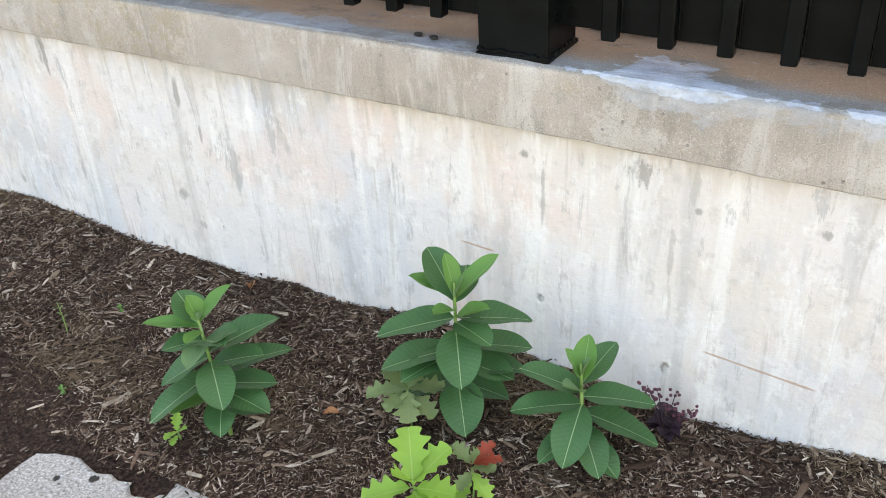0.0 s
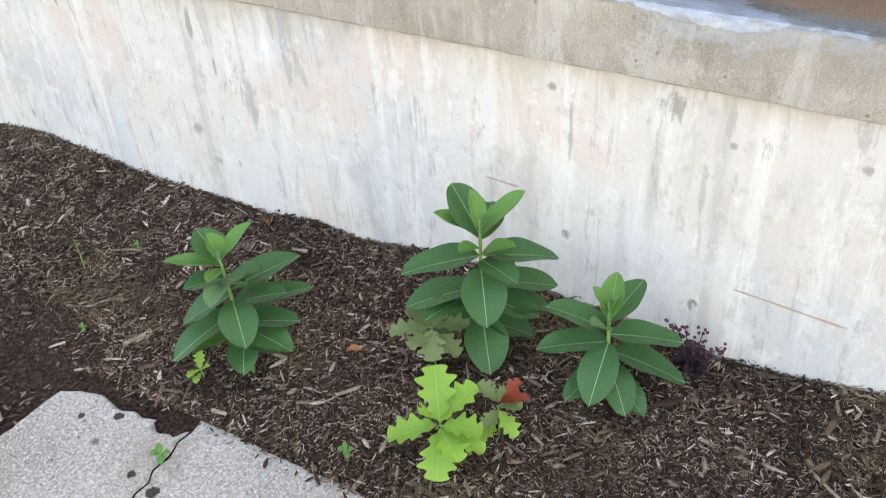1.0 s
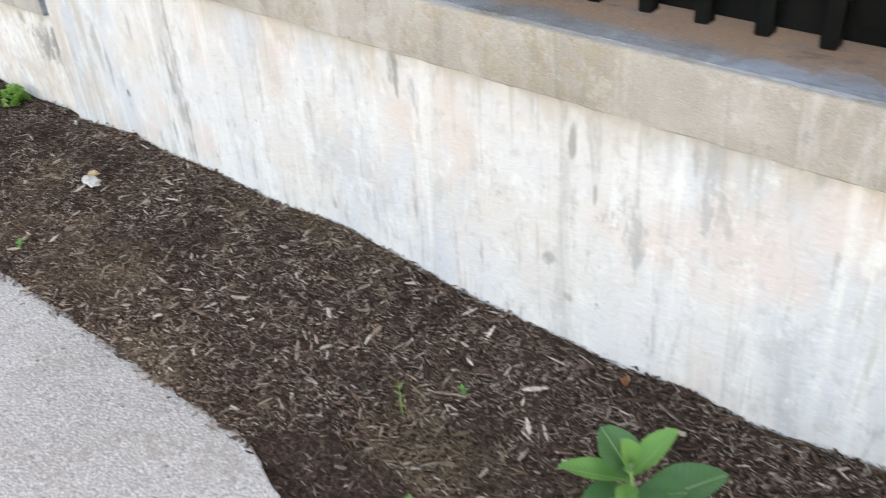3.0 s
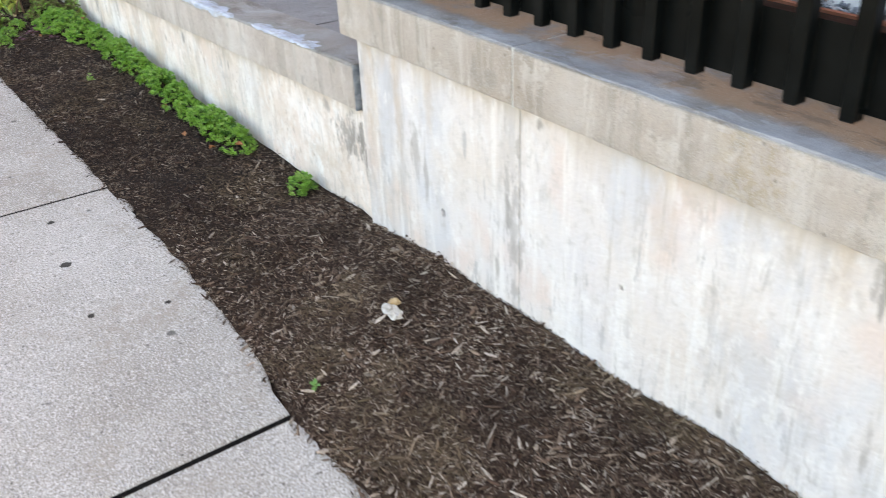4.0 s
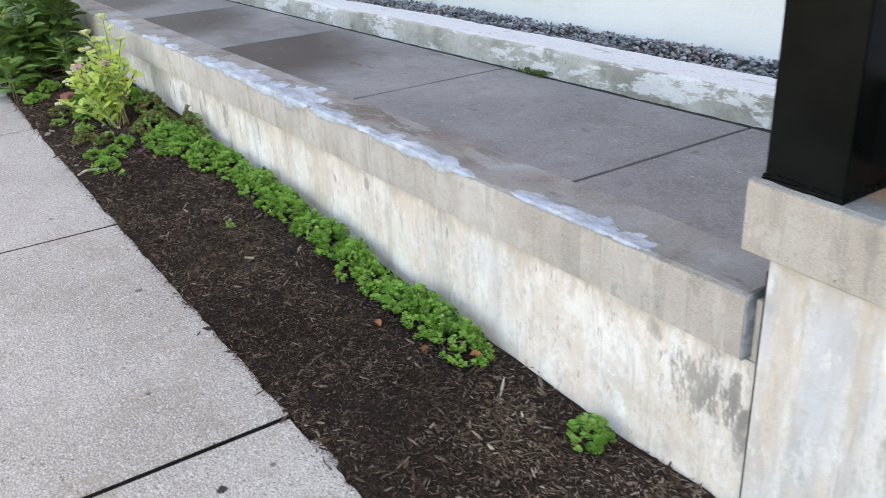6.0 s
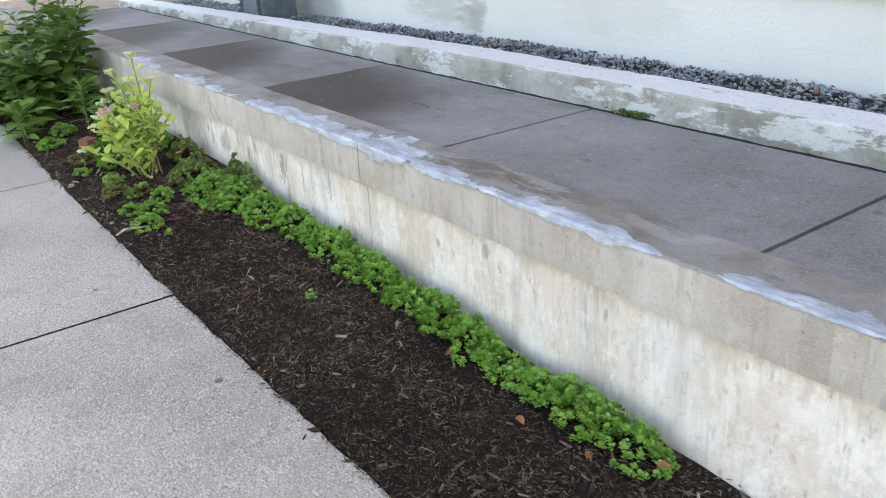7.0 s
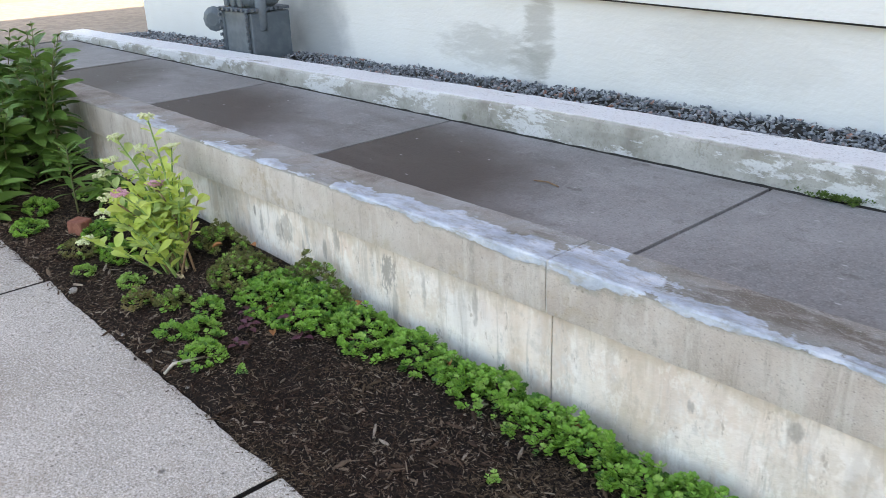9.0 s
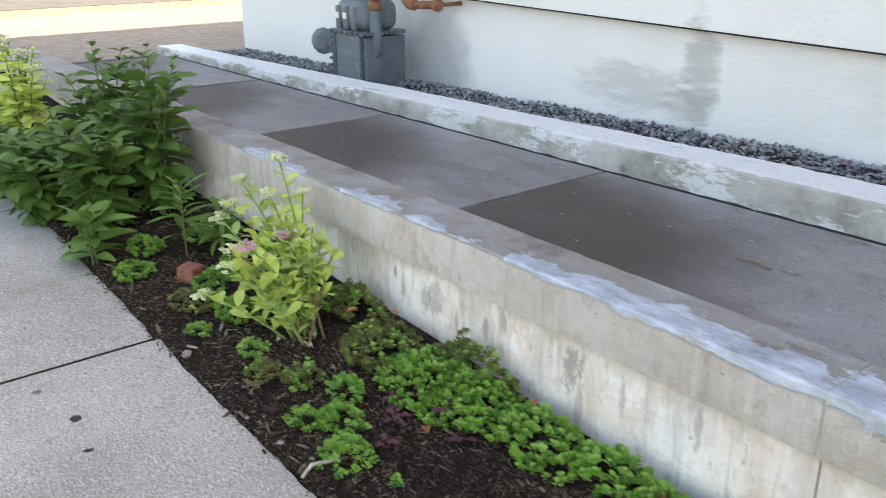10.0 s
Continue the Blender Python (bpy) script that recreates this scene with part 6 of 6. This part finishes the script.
# ---------------------------------------------------------------- tall perennials at the far end of the bed
def perennial(at, height, spread, stems, key, label, seed, leaf=(0.118, 0.50), per=24, bare=0.10, lean=(0.0, 0.0), heads=False, rise=(-0.25, 0.65)):
    """Arching leafy stems with opposite, crosswise pairs of broad drooping leaves."""
    rnd = random.Random(seed)
    ob = thing("tall_perennial", at, label, "plant", "perennials at the bed's end")
    ball = arrays(sphere(0.006))
    for i in range(stems):
        a, r = 2.4 * i + rnd.uniform(-0.5, 0.5), spread * math.sqrt((i + 0.5) / stems)
        out = Vector((math.cos(a) * 1.35, math.sin(a), 0)) * r + Vector((lean[0], lean[1], 0)) * rnd.uniform(0.5, 1.2)
        h = height * rnd.uniform(0.58, 1.05) * (1 - 0.15 * (r / spread) ** 2)
        foot = Vector((out.x * 0.3, out.y * 0.3, -0.03))
        top = Vector((out.x, out.y, h))
        curve = [foot.lerp(top, t) + Vector((-out.x, -out.y, 0)) * 0.22 * math.sin(math.pi * t) + Vector((0, 0, 0.05 * math.sin(math.pi * t))) for t in (0, 0.2, 0.4, 0.6, 0.8, 1.0)]
        st = part("stem", tube(curve, [0.0050, 0.0046, 0.0042, 0.0036, 0.0028, 0.0016], 6), M["bush_stem"], ob, smooth=True)
        mats = []
        for k in range(per):
            t = bare + (1 - bare) * (k // 2 + 0.5) / (per / 2)
            f = min(4.999, t * 5)
            p = curve[int(f)].lerp(curve[int(f) + 1], f % 1)
            az = (k // 2) * 1.57 + (k % 2) * math.pi + i * 0.9 + rnd.uniform(-0.45, 0.45)
            s = leaf[0] * rnd.uniform(0.72, 1.18) * (0.8 + 0.4 * math.sin(math.pi * min(1, t * 1.1))) * (1.0 if t < 0.85 else 0.55)
            up = rise[0] + (rise[1] - rise[0]) * t + rnd.uniform(-0.25, 0.3)
            mats.append(leaf_frame(p, (math.cos(az), math.sin(az), up), rnd.uniform(-0.55, 0.55)) @ Matrix.Scale(s, 4))
        half = len(mats) // 2
        pieces("leaf", blade(1.0, leaf[1], 0.13, 0.30, -0.10, 0, seed, 8), mats[:half], M[key], st)
        pieces("leaf", blade(1.0, leaf[1] * 0.9, 0.20, 0.16, -0.06, 0, seed + 5, 8), mats[half:], M[key], st)
        if heads and i % 2 == 0:
            scatter("flower_head", ball, [Matrix.Translation(top + Vector((rnd.gauss(0, 0.020), rnd.gauss(0, 0.020), rnd.uniform(-0.01, 0.012)))) @ Matrix.Scale(rnd.uniform(0.5, 1.0), 4) for _ in range(60)], M["flower"], st)
    return ob


def build_perennials():
    def at(x, y):
        return (x, y, mulch_z(x, y))
    dark = "tall leafy dark green perennial leaning over the sidewalk"
    perennial(at(-8.95, 1.40), 0.76, 0.17, 10, "bush", dark, 1)
    perennial(at(-8.98, 1.18), 0.60, 0.20, 11, "bush", dark, 2, lean=(0.0, -0.06))
    perennial(at(-9.30, 1.04), 0.46, 0.22, 11, "bush", dark, 3, lean=(0.05, -0.13))
    perennial(at(-9.40, 1.36), 0.78, 0.18, 11, "bush", dark, 4)
    perennial(at(-9.70, 1.02), 0.36, 0.20, 9, "bush", dark, 5, lean=(0.0, -0.12))
    perennial(at(-10.0, 1.14), 0.76, 0.15, 9, "sedum_lime", "lime green perennial with cream flower heads behind the dark bush", 6, (0.085, 0.52), 26, 0.3, heads=True)
    perennial(at(-10.35, 1.20), 0.60, 0.14, 8, "bush_lime", "yellow-green leafy perennial with cream flower heads", 16, (0.09, 0.5), 24, 0.2, heads=True)
    perennial(at(-10.9, 1.12), 0.58, 0.20, 10, "bush_lime", "yellow-green leafy perennial at the bed's far end", 7, heads=True)
    perennial(at(-11.5, 1.10), 0.42, 0.24, 9, "bush", dark, 8)
    perennial(at(-8.64, 1.01), 0.26, 0.05, 3, "bush_mid", "low broad-leaved green plant at the sidewalk's edge", 9, (0.135, 0.40), 9, 0.1, rise=(0.0, 0.9))
    perennial(at(-8.45, 1.30), 0.40, 0.02, 1, "bush_mid", "slender plant with narrow pointed leaves beside a brick", 10, (0.115, 0.20), 36, 0.2, rise=(0.25, 0.8))
    perennial(at(-8.38, 1.42), 0.26, 0.03, 2, "bush_mid", "slender plant with narrow pointed leaves near the wall", 12, (0.10, 0.2), 24, 0.2, rise=(-0.1, 0.5))


# ---------------------------------------------------------------- gas meter and pipes
def build_meter():
    x0, x1, y0, y1 = -10.02, -9.68, 2.97, 3.27
    z0, z1 = 0.655, 0.985
    at = Vector((x0, y0, z0))
    ob = thing("gas_meter", at, "grey cast metal gas meter with bolted flanges on the gravel", "gas meter")

    def add(name, bm, key="meter", label="", smooth=False, parent=ob):
        bmesh.ops.translate(bm, vec=-at, verts=bm.verts)
        return part(name, bm, M[key], parent, label, smooth)

    add("body", box(x0 + 0.012, x1 - 0.012, y0 + 0.01, y1 - 0.01, z0, z1, 0.03, 3))
    add("side_cover", box(x0 - 0.012, x0 + 0.022, y0 - 0.004, y1 + 0.004, z0 + 0.015, z1 - 0.005, 0.02, 2))
    add("side_cover", box(x1 - 0.03, x1 + 0.016, y0 + 0.01, y1 + 0.004, z0 + 0.015, z1 - 0.012, 0.014, 3))
    add("corner_flange", box(x1 - 0.036, x1 - 0.016, y0 - 0.014, y0 + 0.012, z0 + 0.01, z1 - 0.004, 0.004, 1))
    fl = add("top_flange", box(x0 - 0.010, x1 + 0.010, y0 - 0.010, y1 + 0.010, z1 - 0.004, z1 + 0.018, 0.006))
    top = add("upper_case", box(x0 + 0.012, x1 - 0.008, y0 + 0.012, y1 - 0.012, z1 + 0.010, z1 + 0.20, 0.085, 5))
    for k in range(3):
        add("rib", box(x0 + 0.045 + 0.085 * k, x0 + 0.095 + 0.085 * k, y0 + 0.002, y0 + 0.03, z1 + 0.02, z1 + 0.16, 0.014, 2), parent=top)
    for k in range(2):
        add("label", box(x0 + 0.052 + 0.085 * k, x0 + 0.088 + 0.085 * k, y0 - 0.001, y0 + 0.003, z1 + 0.085, z1 + 0.12), "label", "small white label")
    add("side_duct", tube([(x1 + 0.004, 3.07, z1 - 0.13), (x1 + 0.002, 3.07, z1 - 0.12), (x1 - 0.004, 3.07, z1 + 0.14)], [0.026, 0.032, 0.040], 14), smooth=True)
    mats = []
    for k in range(7):
        mats.append(Matrix.Translation(Vector((x0 + 0.02 + k * 0.058, y0 - 0.014, z1 + 0.007)) - at) @ Matrix.Rotation(radians(90), 4, "X"))
        for yy in (y0 - 0.005,):
            for xx in (x0 + 0.004, x1 - 0.004):
                mats.append(Matrix.Translation(Vector((xx, yy, z0 + 0.04 + 0.043 * k)) - at) @ Matrix.Rotation(radians(90), 4, "X"))
        mats.append(Matrix.Translation(Vector((x1 + 0.013, y0 + 0.02 + 0.035 * k, z1 + 0.007)) - at) @ Matrix.Rotation(radians(90), 4, "Y"))
    pieces("bolt", bolt_mesh(), mats, M["meter"], ob, False)
    # round regulator at the side
    c = Vector((x0 - 0.22, 3.04, 0.90))
    ax = Vector((0.5, -0.866, 0))
    reg = add("regulator", tube([c + ax * 0.034, c + ax * 0.016, c + ax * 0.004, c - ax * 0.02, c - ax * 0.05], [0.045, 0.08, 0.086, 0.082, 0.035], 12))
    add("nipple", tube([c + Vector((0.0, 0.02, 0)), (x0 + 0.01, 3.10, 0.90)], 0.022, 10), parent=reg)
    # rusty service pipes, standing on the meter
    p = Vector((x1 - 0.10, 3.10, z1 + 0.2))
    pipe = thing("gas_pipe", p, "rusty brown gas pipes joining the meter and the wall", "pipe")

    def addp(name, bm, key="rustpipe"):
        bmesh.ops.translate(bm, vec=-p, verts=bm.verts)
        return part(name, bm, M[key], pipe, smooth=True)

    addp("riser", tube([(x0 + 0.05, 3.11, z1 + 0.2), (x0 + 0.05, 3.11, z1 + 0.75)], 0.026, 10))
    addp("riser", tube([(x1 - 0.004, 3.07, z1 + 0.135), (x1 - 0.004, 3.07, z1 + 0.75)], 0.030, 10))
    addp("collar", tube([(x1 - 0.004, 3.07, z1 + 0.14), (x1 - 0.004, 3.07, z1 + 0.19)], 0.042, 10))
    addp("elbow", tube([(-9.60 + 0.055, 3.20, 1.55), (-9.60 + 0.055, 3.20, 1.22), (-9.60 + 0.062, 3.20, 1.185), (-9.60 + 0.09, 3.20, 1.165), (-9.60 + 0.13, 3.205, 1.162)], [0.026, 0.026, 0.034, 0.034, 0.034], 10))
    addp("branch", tube([(-9.60 + 0.12, 3.205, 1.162), (-9.60 + 0.30, 3.225, 1.168)], 0.024, 10))
    addp("tap", tube([(-9.60 + 0.30, 3.225, 1.168), (-9.60 + 0.33, 3.228, 1.169)], 0.036, 8))
    addp("bracket", tube([(-9.60 + 0.315, 3.228, 1.17), (-9.60 + 0.315, 3.40, 1.17)], 0.012, 8))


def bolt_mesh():
    bm = tube([(0, 0, 0), (0, 0, 0.015)], 0.0115, 6)
    bmesh.ops.triangulate(bm, faces=bm.faces[:])
    return bm


# ---------------------------------------------------------------- loose small things
def build_loose():
    rnd = random.Random(8)
    x, y = -8.26, 1.235
    ob = thing("brick_piece", (x, y, mulch_z(x, y)), "half an old red brick lying in the mulch", "brick", turn=25)
    bm = box(-0.038, 0.038, -0.034, 0.034, -0.018, 0.050, 0.006, 2)
    for v in bm.verts:
        v.co += noise.noise_vector(v.co * 30) * 0.006
    part("body", bm, M["brick"], ob)
    # crumpled clear wrapper
    x, y = -3.34, 1.345
    ob = thing("plastic_wrapper", (x, y, mulch_z(x, y)), "crumpled pale plastic wrapper on the mulch", "litter", turn=-20)
    for k, (dx, key) in enumerate(((0.0, "paper"), (0.035, "paper"), (-0.015, "amber"))):
        bm = bmesh.new()
        bmesh.ops.create_icosphere(bm, subdivisions=3, radius=0.020 - 0.005 * (k == 2))
        for v in bm.verts:
            v.co = v.co * (1 + 0.55 * noise.noise(v.co * 70 + Vector((k * 9, 0, 0))))
            v.co = Vector((v.co.x + dx, v.co.y + 0.01 * k, max(-0.004, v.co.z * 0.7) + 0.012 + 0.012 * (k == 2)))
        part("fold" if k else "body", bm, M[key], ob)
    # curved bleached twig
    x, y = -6.98, 1.035
    ob = thing("twig", (x, y, mulch_z(x, y) + 0.004), "curved bleached twig at the sidewalk's edge", "twig")
    part("body", tube([(-0.01, -0.06, 0.004), (-0.03, -0.02, 0.012), (-0.01, 0.02, 0.016), (0.0, 0.07, 0.012)], [0.004, 0.006, 0.005, 0.003], 6), M["bone"], ob, smooth=True)
    for x, y, l, a in ((-1.30, 1.47, 0.055, 0.2), (-1.51, 1.08, 0.09, 1.2), (0.02, 1.36, 0.11, 2.5), (-2.45, 1.25, 0.06, 0.4), (-5.7, 1.27, 0.045, 0.7), (-0.95, 1.16, 0.07, 0.9), (-1.18, 0.99, 0.05, 0.1), (-7.78, 1.03, 0.05, 0.5), (-3.62, 1.37, 0.03, 0.0)):
        ob = thing("wood_splinter", (x, y, mulch_z(x, y) + 0.012), "pale wood splinter lying on the mulch", "wood chip", "pale splinters", turn=math.degrees(a))
        l *= 0.8
        bm = box(-l / 2, l / 2, -0.0042, 0.0042, -0.003, 0.003, 0.001, 1)
        for v in bm.verts:
            v.co.y *= 1 - 0.5 * abs(v.co.x / l)
            v.co.z += 0.1 * v.co.x * rnd.uniform(-1, 1)
        part("body", bm, M["splinter"], ob)
    for i, (x, y) in enumerate(((-5.02, 1.40), (-5.38, 1.44), (-6.3, 1.50), (-7.05, 1.42), (-6.75, 1.54), (-5.9, 1.52), (-4.78, 1.42), (-7.35, 1.53), (-7.48, 1.47), (-6.95, 1.33), (-4.6, 1.46), (-1.45, 1.53), (-0.98, 1.27))):
        ob = thing("dead_leaf", (x, y, mulch_z(x, y) + (0.012 if y < 1.46 or x > -4 else 0.075)), "curled orange-brown dead leaf", "leaf", "dead leaves", turn=i * 77)
        bm = blade(rnd.uniform(0.03, 0.045), 0.024, 0.3, 0.1, 0, 0.3, i, 6)
        part("blade", bm, M["dead"], ob)
    # pebbles along the bed's edge
    for i, (x, y, r) in enumerate(((-7.331, 0.995, 0.007), (-7.165, 1.008, 0.008), (-6.891, 0.997, 0.006), (-7.765, 1.005, 0.016), (-7.05, 1.04, 0.006))):
        ob = thing("pebble", (x, y, mulch_z(x, y)), "small grey pebble at the bed's edge", "stone", "edge pebbles", turn=i * 50)
        bm = bmesh.new()
        bmesh.ops.create_icosphere(bm, subdivisions=2, radius=r)
        for v in bm.verts:
            v.co = v.co * (1 + 0.25 * noise.noise(v.co * 60 + Vector((i * 5, 0, 0))))
            v.co = Vector((v.co.x * 1.4, v.co.y, v.co.z * 0.55 + r * 0.3))
        part("body", bm, M["pebble"], ob)
    # low purple seedlings in front of the row
    for i, (x, y, k) in enumerate(((-7.03, 1.29, 7), (-6.95, 1.40, 9), (-6.957, 1.21, 4), (-7.10, 1.33, 6), (-6.84, 1.37, 5))):
        ob = thing("purple_seedling", (x, y, mulch_z(x, y)), "low dark purple leafy seedling in the mulch", "plant", "purple seedlings", turn=i * 61)
        for j in range(k):
            a = j * 2.4
            bm = blade(rnd.uniform(0.022, 0.04), 0.022, 0.15, 0.3, 0.2, 0.2, j, 6)
            bmesh.ops.transform(bm, matrix=leaf_frame((0.006 * math.cos(a), 0.006 * math.sin(a), 0.008 + 0.004 * j), (math.cos(a), math.sin(a), 0.35)), verts=bm.verts)
            part("leaf", bm, M["maroon"], ob, smooth=True)
    # moss tuft at the curb
    ob = thing("moss_tuft", (-5.78, 2.705, ramp_z(-5.8)), "little tuft of green moss at the curb's foot", "moss")
    mats = []
    for _ in range(60):
        mats += rosette_mats(rnd, Vector((rnd.gauss(0, 0.05), rnd.uniform(-0.02, 0.006), rnd.uniform(0.002, 0.02))), 0.011, 5, 0.5)
    scatter("leaves", LEAFLET, mats, M["moss"], ob)
    # twig lying on the ramp
    ob = thing("twig", (-6.60, 2.25, ramp_z(-6.6) + 0.003), "thin dark twig lying on the walkway", "twig")
    part("body", tube([(-0.05, 0, 0.002), (0, 0.012, 0.004), (0.06, 0.0, 0.002)], 0.003, 5), M["brown_stem"], ob)
    for x, y in ((-0.865, 1.60), (-0.905, 1.605)):
        ob = thing("pebble", (x, y, cap_r(x) + 0.002), "small dark pebble on the coping", "stone")
        bm = bmesh.new()
        bmesh.ops.create_icosphere(bm, subdivisions=2, radius=0.008)
        for v in bm.verts:
            v.co = Vector((v.co.x * 1.3, v.co.y, v.co.z * 0.6 + 0.003))
        part("body", bm, M["crack"], ob)


# ---------------------------------------------------------------- chips and gravel
def chip_template():
    """Bent, tapered splinter, 1 long, quads only."""
    bm = bmesh.new()
    rings = []
    for t, w, z in ((0.0, 0.5, 0.0), (0.5, 1.0, 0.12), (1.0, 0.35, 0.0)):
        rings.append([bm.verts.new((t - 0.5, s * w * 0.5, z + h)) for s, h in ((-1, 0), (-0.8, 0.5), (0.8, 0.5), (1, 0))])
    for a, b in zip(rings, rings[1:]):
        for i in range(3):
            bm.faces.new((a[i], b[i], b[i + 1], a[i + 1]))
    return arrays(bm)


def build_chips():
    tmpl = chip_template()
    rnd = random.Random(3)
    for name, x0, x1, n, key, lab, big in (("mulch_chips", -4.6, 1.0, 92000, "chips", "shredded brown bark and wood chips", 1.0), ("fine_mulch", -9.4, -2.9, 56000, "chips_dark", "fine dark shredded bark", 0.82)):
        mats = []
        for _ in range(n):
            x = rnd.uniform(x0, x1)
            y = rnd.uniform(edge_y(x), 1.60)
            brown = min(1.0, max(0.0, (x + 4.5) / 1.5 + 0.5 * noise.noise(Vector((x * 2, y * 3, 2)))))
            if rnd.random() > (brown if key == "chips" else 1 - brown):
                continue
            if ((x + 1.78) / 0.26) ** 2 + ((y - 0.95) / 0.13) ** 2 < 1 and rnd.random() < 0.85:
                continue
            if noise.noise(Vector((x * 4.5, y * 4.5, 9))) < -0.12 and rnd.random() < 0.62:
                continue
            if rnd.random() < 0.016:
                y = edge_y(x) - abs(rnd.gauss(0, 0.014))
                z = side_z(x) + 0.002
            else:
                z = mulch_z(x, y) + abs(rnd.gauss(0, 0.006))
            l = min(0.07, max(0.006, rnd.lognormvariate(-4.62, 0.62))) * big
            w = min(0.016, l * rnd.uniform(0.08, 0.36))
            t = rnd.uniform(0.0015, 0.004)
            if rnd.random() < 0.012:
                l, w, t, z = rnd.uniform(0.022, 0.048), rnd.uniform(0.006, 0.013), 0.005, z + 0.004
            m = Matrix.Translation((x, y, z)) @ Matrix.Rotation(rnd.uniform(0, 6.28), 4, "Z") @ Matrix.Rotation(rnd.gauss(0, 0.30), 4, "Y") @ Matrix.Rotation(rnd.gauss(0, 0.4), 4, "X") @ Matrix.Diagonal((l, w, t, 1))
            mats.append(m)
        ob = scatter(name, tmpl, mats, M[key], smooth=False)
        tagged(ob, lab, "mulch", kind="stuff")
    # fine shreds between the chips
    bm = bmesh.new()
    rows = [[bm.verts.new((t, w * 0.5, 0.0)), bm.verts.new((t, 0.0, 0.4)), bm.verts.new((t, -w * 0.5, 0.0))] for t, w in ((-0.5, 0.5), (0.5, 0.8))]
    for i in range(2):
        bm.faces.new((rows[0][i], rows[0][i + 1], rows[1][i + 1], rows[1][i]))
    shred = arrays(bm)
    for name, x0, x1, n, key, lab in (("bark_shreds", -4.9, 1.0, 140000, "chips", "fine brown bark shreds between the chips"), ("dark_bark_shreds", -9.2, -2.7, 52000, "chips_dark", "fine dark bark shreds on the bed")):
        mats = []
        for _ in range(n):
            x = rnd.uniform(x0, x1)
            y = rnd.uniform(edge_y(x) - 0.008, 1.595)
            if ((x + 1.78) / 0.26) ** 2 + ((y - 0.95) / 0.13) ** 2 < 1 and rnd.random() < 0.8:
                continue
            brown = min(1.0, max(0.0, (x + 4.5) / 1.5 + 0.5 * noise.noise(Vector((x * 2, y * 3, 2)))))
            if rnd.random() > (brown if key == "chips" else 1 - brown):
                continue
            l = rnd.uniform(0.004, 0.017)
            mats.append(Matrix.Translation((x, y, max(side_z(x), mulch_z(x, y)) + rnd.uniform(0.0, 0.006))) @ Matrix.Rotation(rnd.uniform(0, 6.28), 4, "Z") @ Matrix.Rotation(rnd.gauss(0, 0.35), 4, "Y") @ Matrix.Diagonal((l, rnd.uniform(0.0012, 0.0032), 0.003, 1)))
        tagged(scatter(name, shred, mats, M[key], smooth=False), lab, "mulch", kind="stuff")
    # soil-borne chips in the gap between the slabs
    mats = []
    for _ in range(700):
        y = rnd.uniform(0.55, 0.97)
        x = rnd.uniform(-2.0 + (0.95 - y) * 0.9, -1.56)
        l = rnd.uniform(0.005, 0.022)
        mats.append(Matrix.Translation((x, y, side_z(x) - 0.010)) @ Matrix.Rotation(rnd.uniform(0, 6.28), 4, "Z") @ Matrix.Diagonal((l, l * 0.4, 0.003, 1)))
    tagged(scatter("soil_crumbs", tmpl, mats, M["chips_dark"], smooth=False), "dark soil crumbs between sidewalk slabs", "soil", kind="stuff")


def build_gravel():
    bm = bmesh.new()
    bmesh.ops.create_icosphere(bm, subdivisions=1, radius=0.5)
    rnd = random.Random(6)
    for v in bm.verts:
        v.co *= rnd.uniform(0.7, 1.15)
    bm.verts.index_update()
    tmpl = arrays(bm)
    mats = []
    for _ in range(14500):
        x, y = rnd.uniform(-12.1, 0.5), rnd.uniform(2.94, 3.405)
        s = rnd.uniform(0.012, 0.036)
        mats.append(Matrix.Translation((x, y, gravel_z(x, y) + rnd.uniform(-0.008, 0.012))) @ Euler((rnd.gauss(0, 0.6), rnd.gauss(0, 0.6), rnd.uniform(0, 6.3))).to_matrix().to_4x4() @ Matrix.Diagonal((s, s * rnd.uniform(0.5, 0.9), s * rnd.uniform(0.14, 0.32), 1)))
    tagged(scatter("slate_gravel", tmpl, mats, M["slate"], smooth=False), "loose dark blue-grey slate gravel", "gravel", kind="stuff")


build_milkweeds()
build_seedlings()
build_stonecrops()
build_flowering_sedum()
build_perennials()
build_meter()
build_loose()
build_chips()
build_gravel()
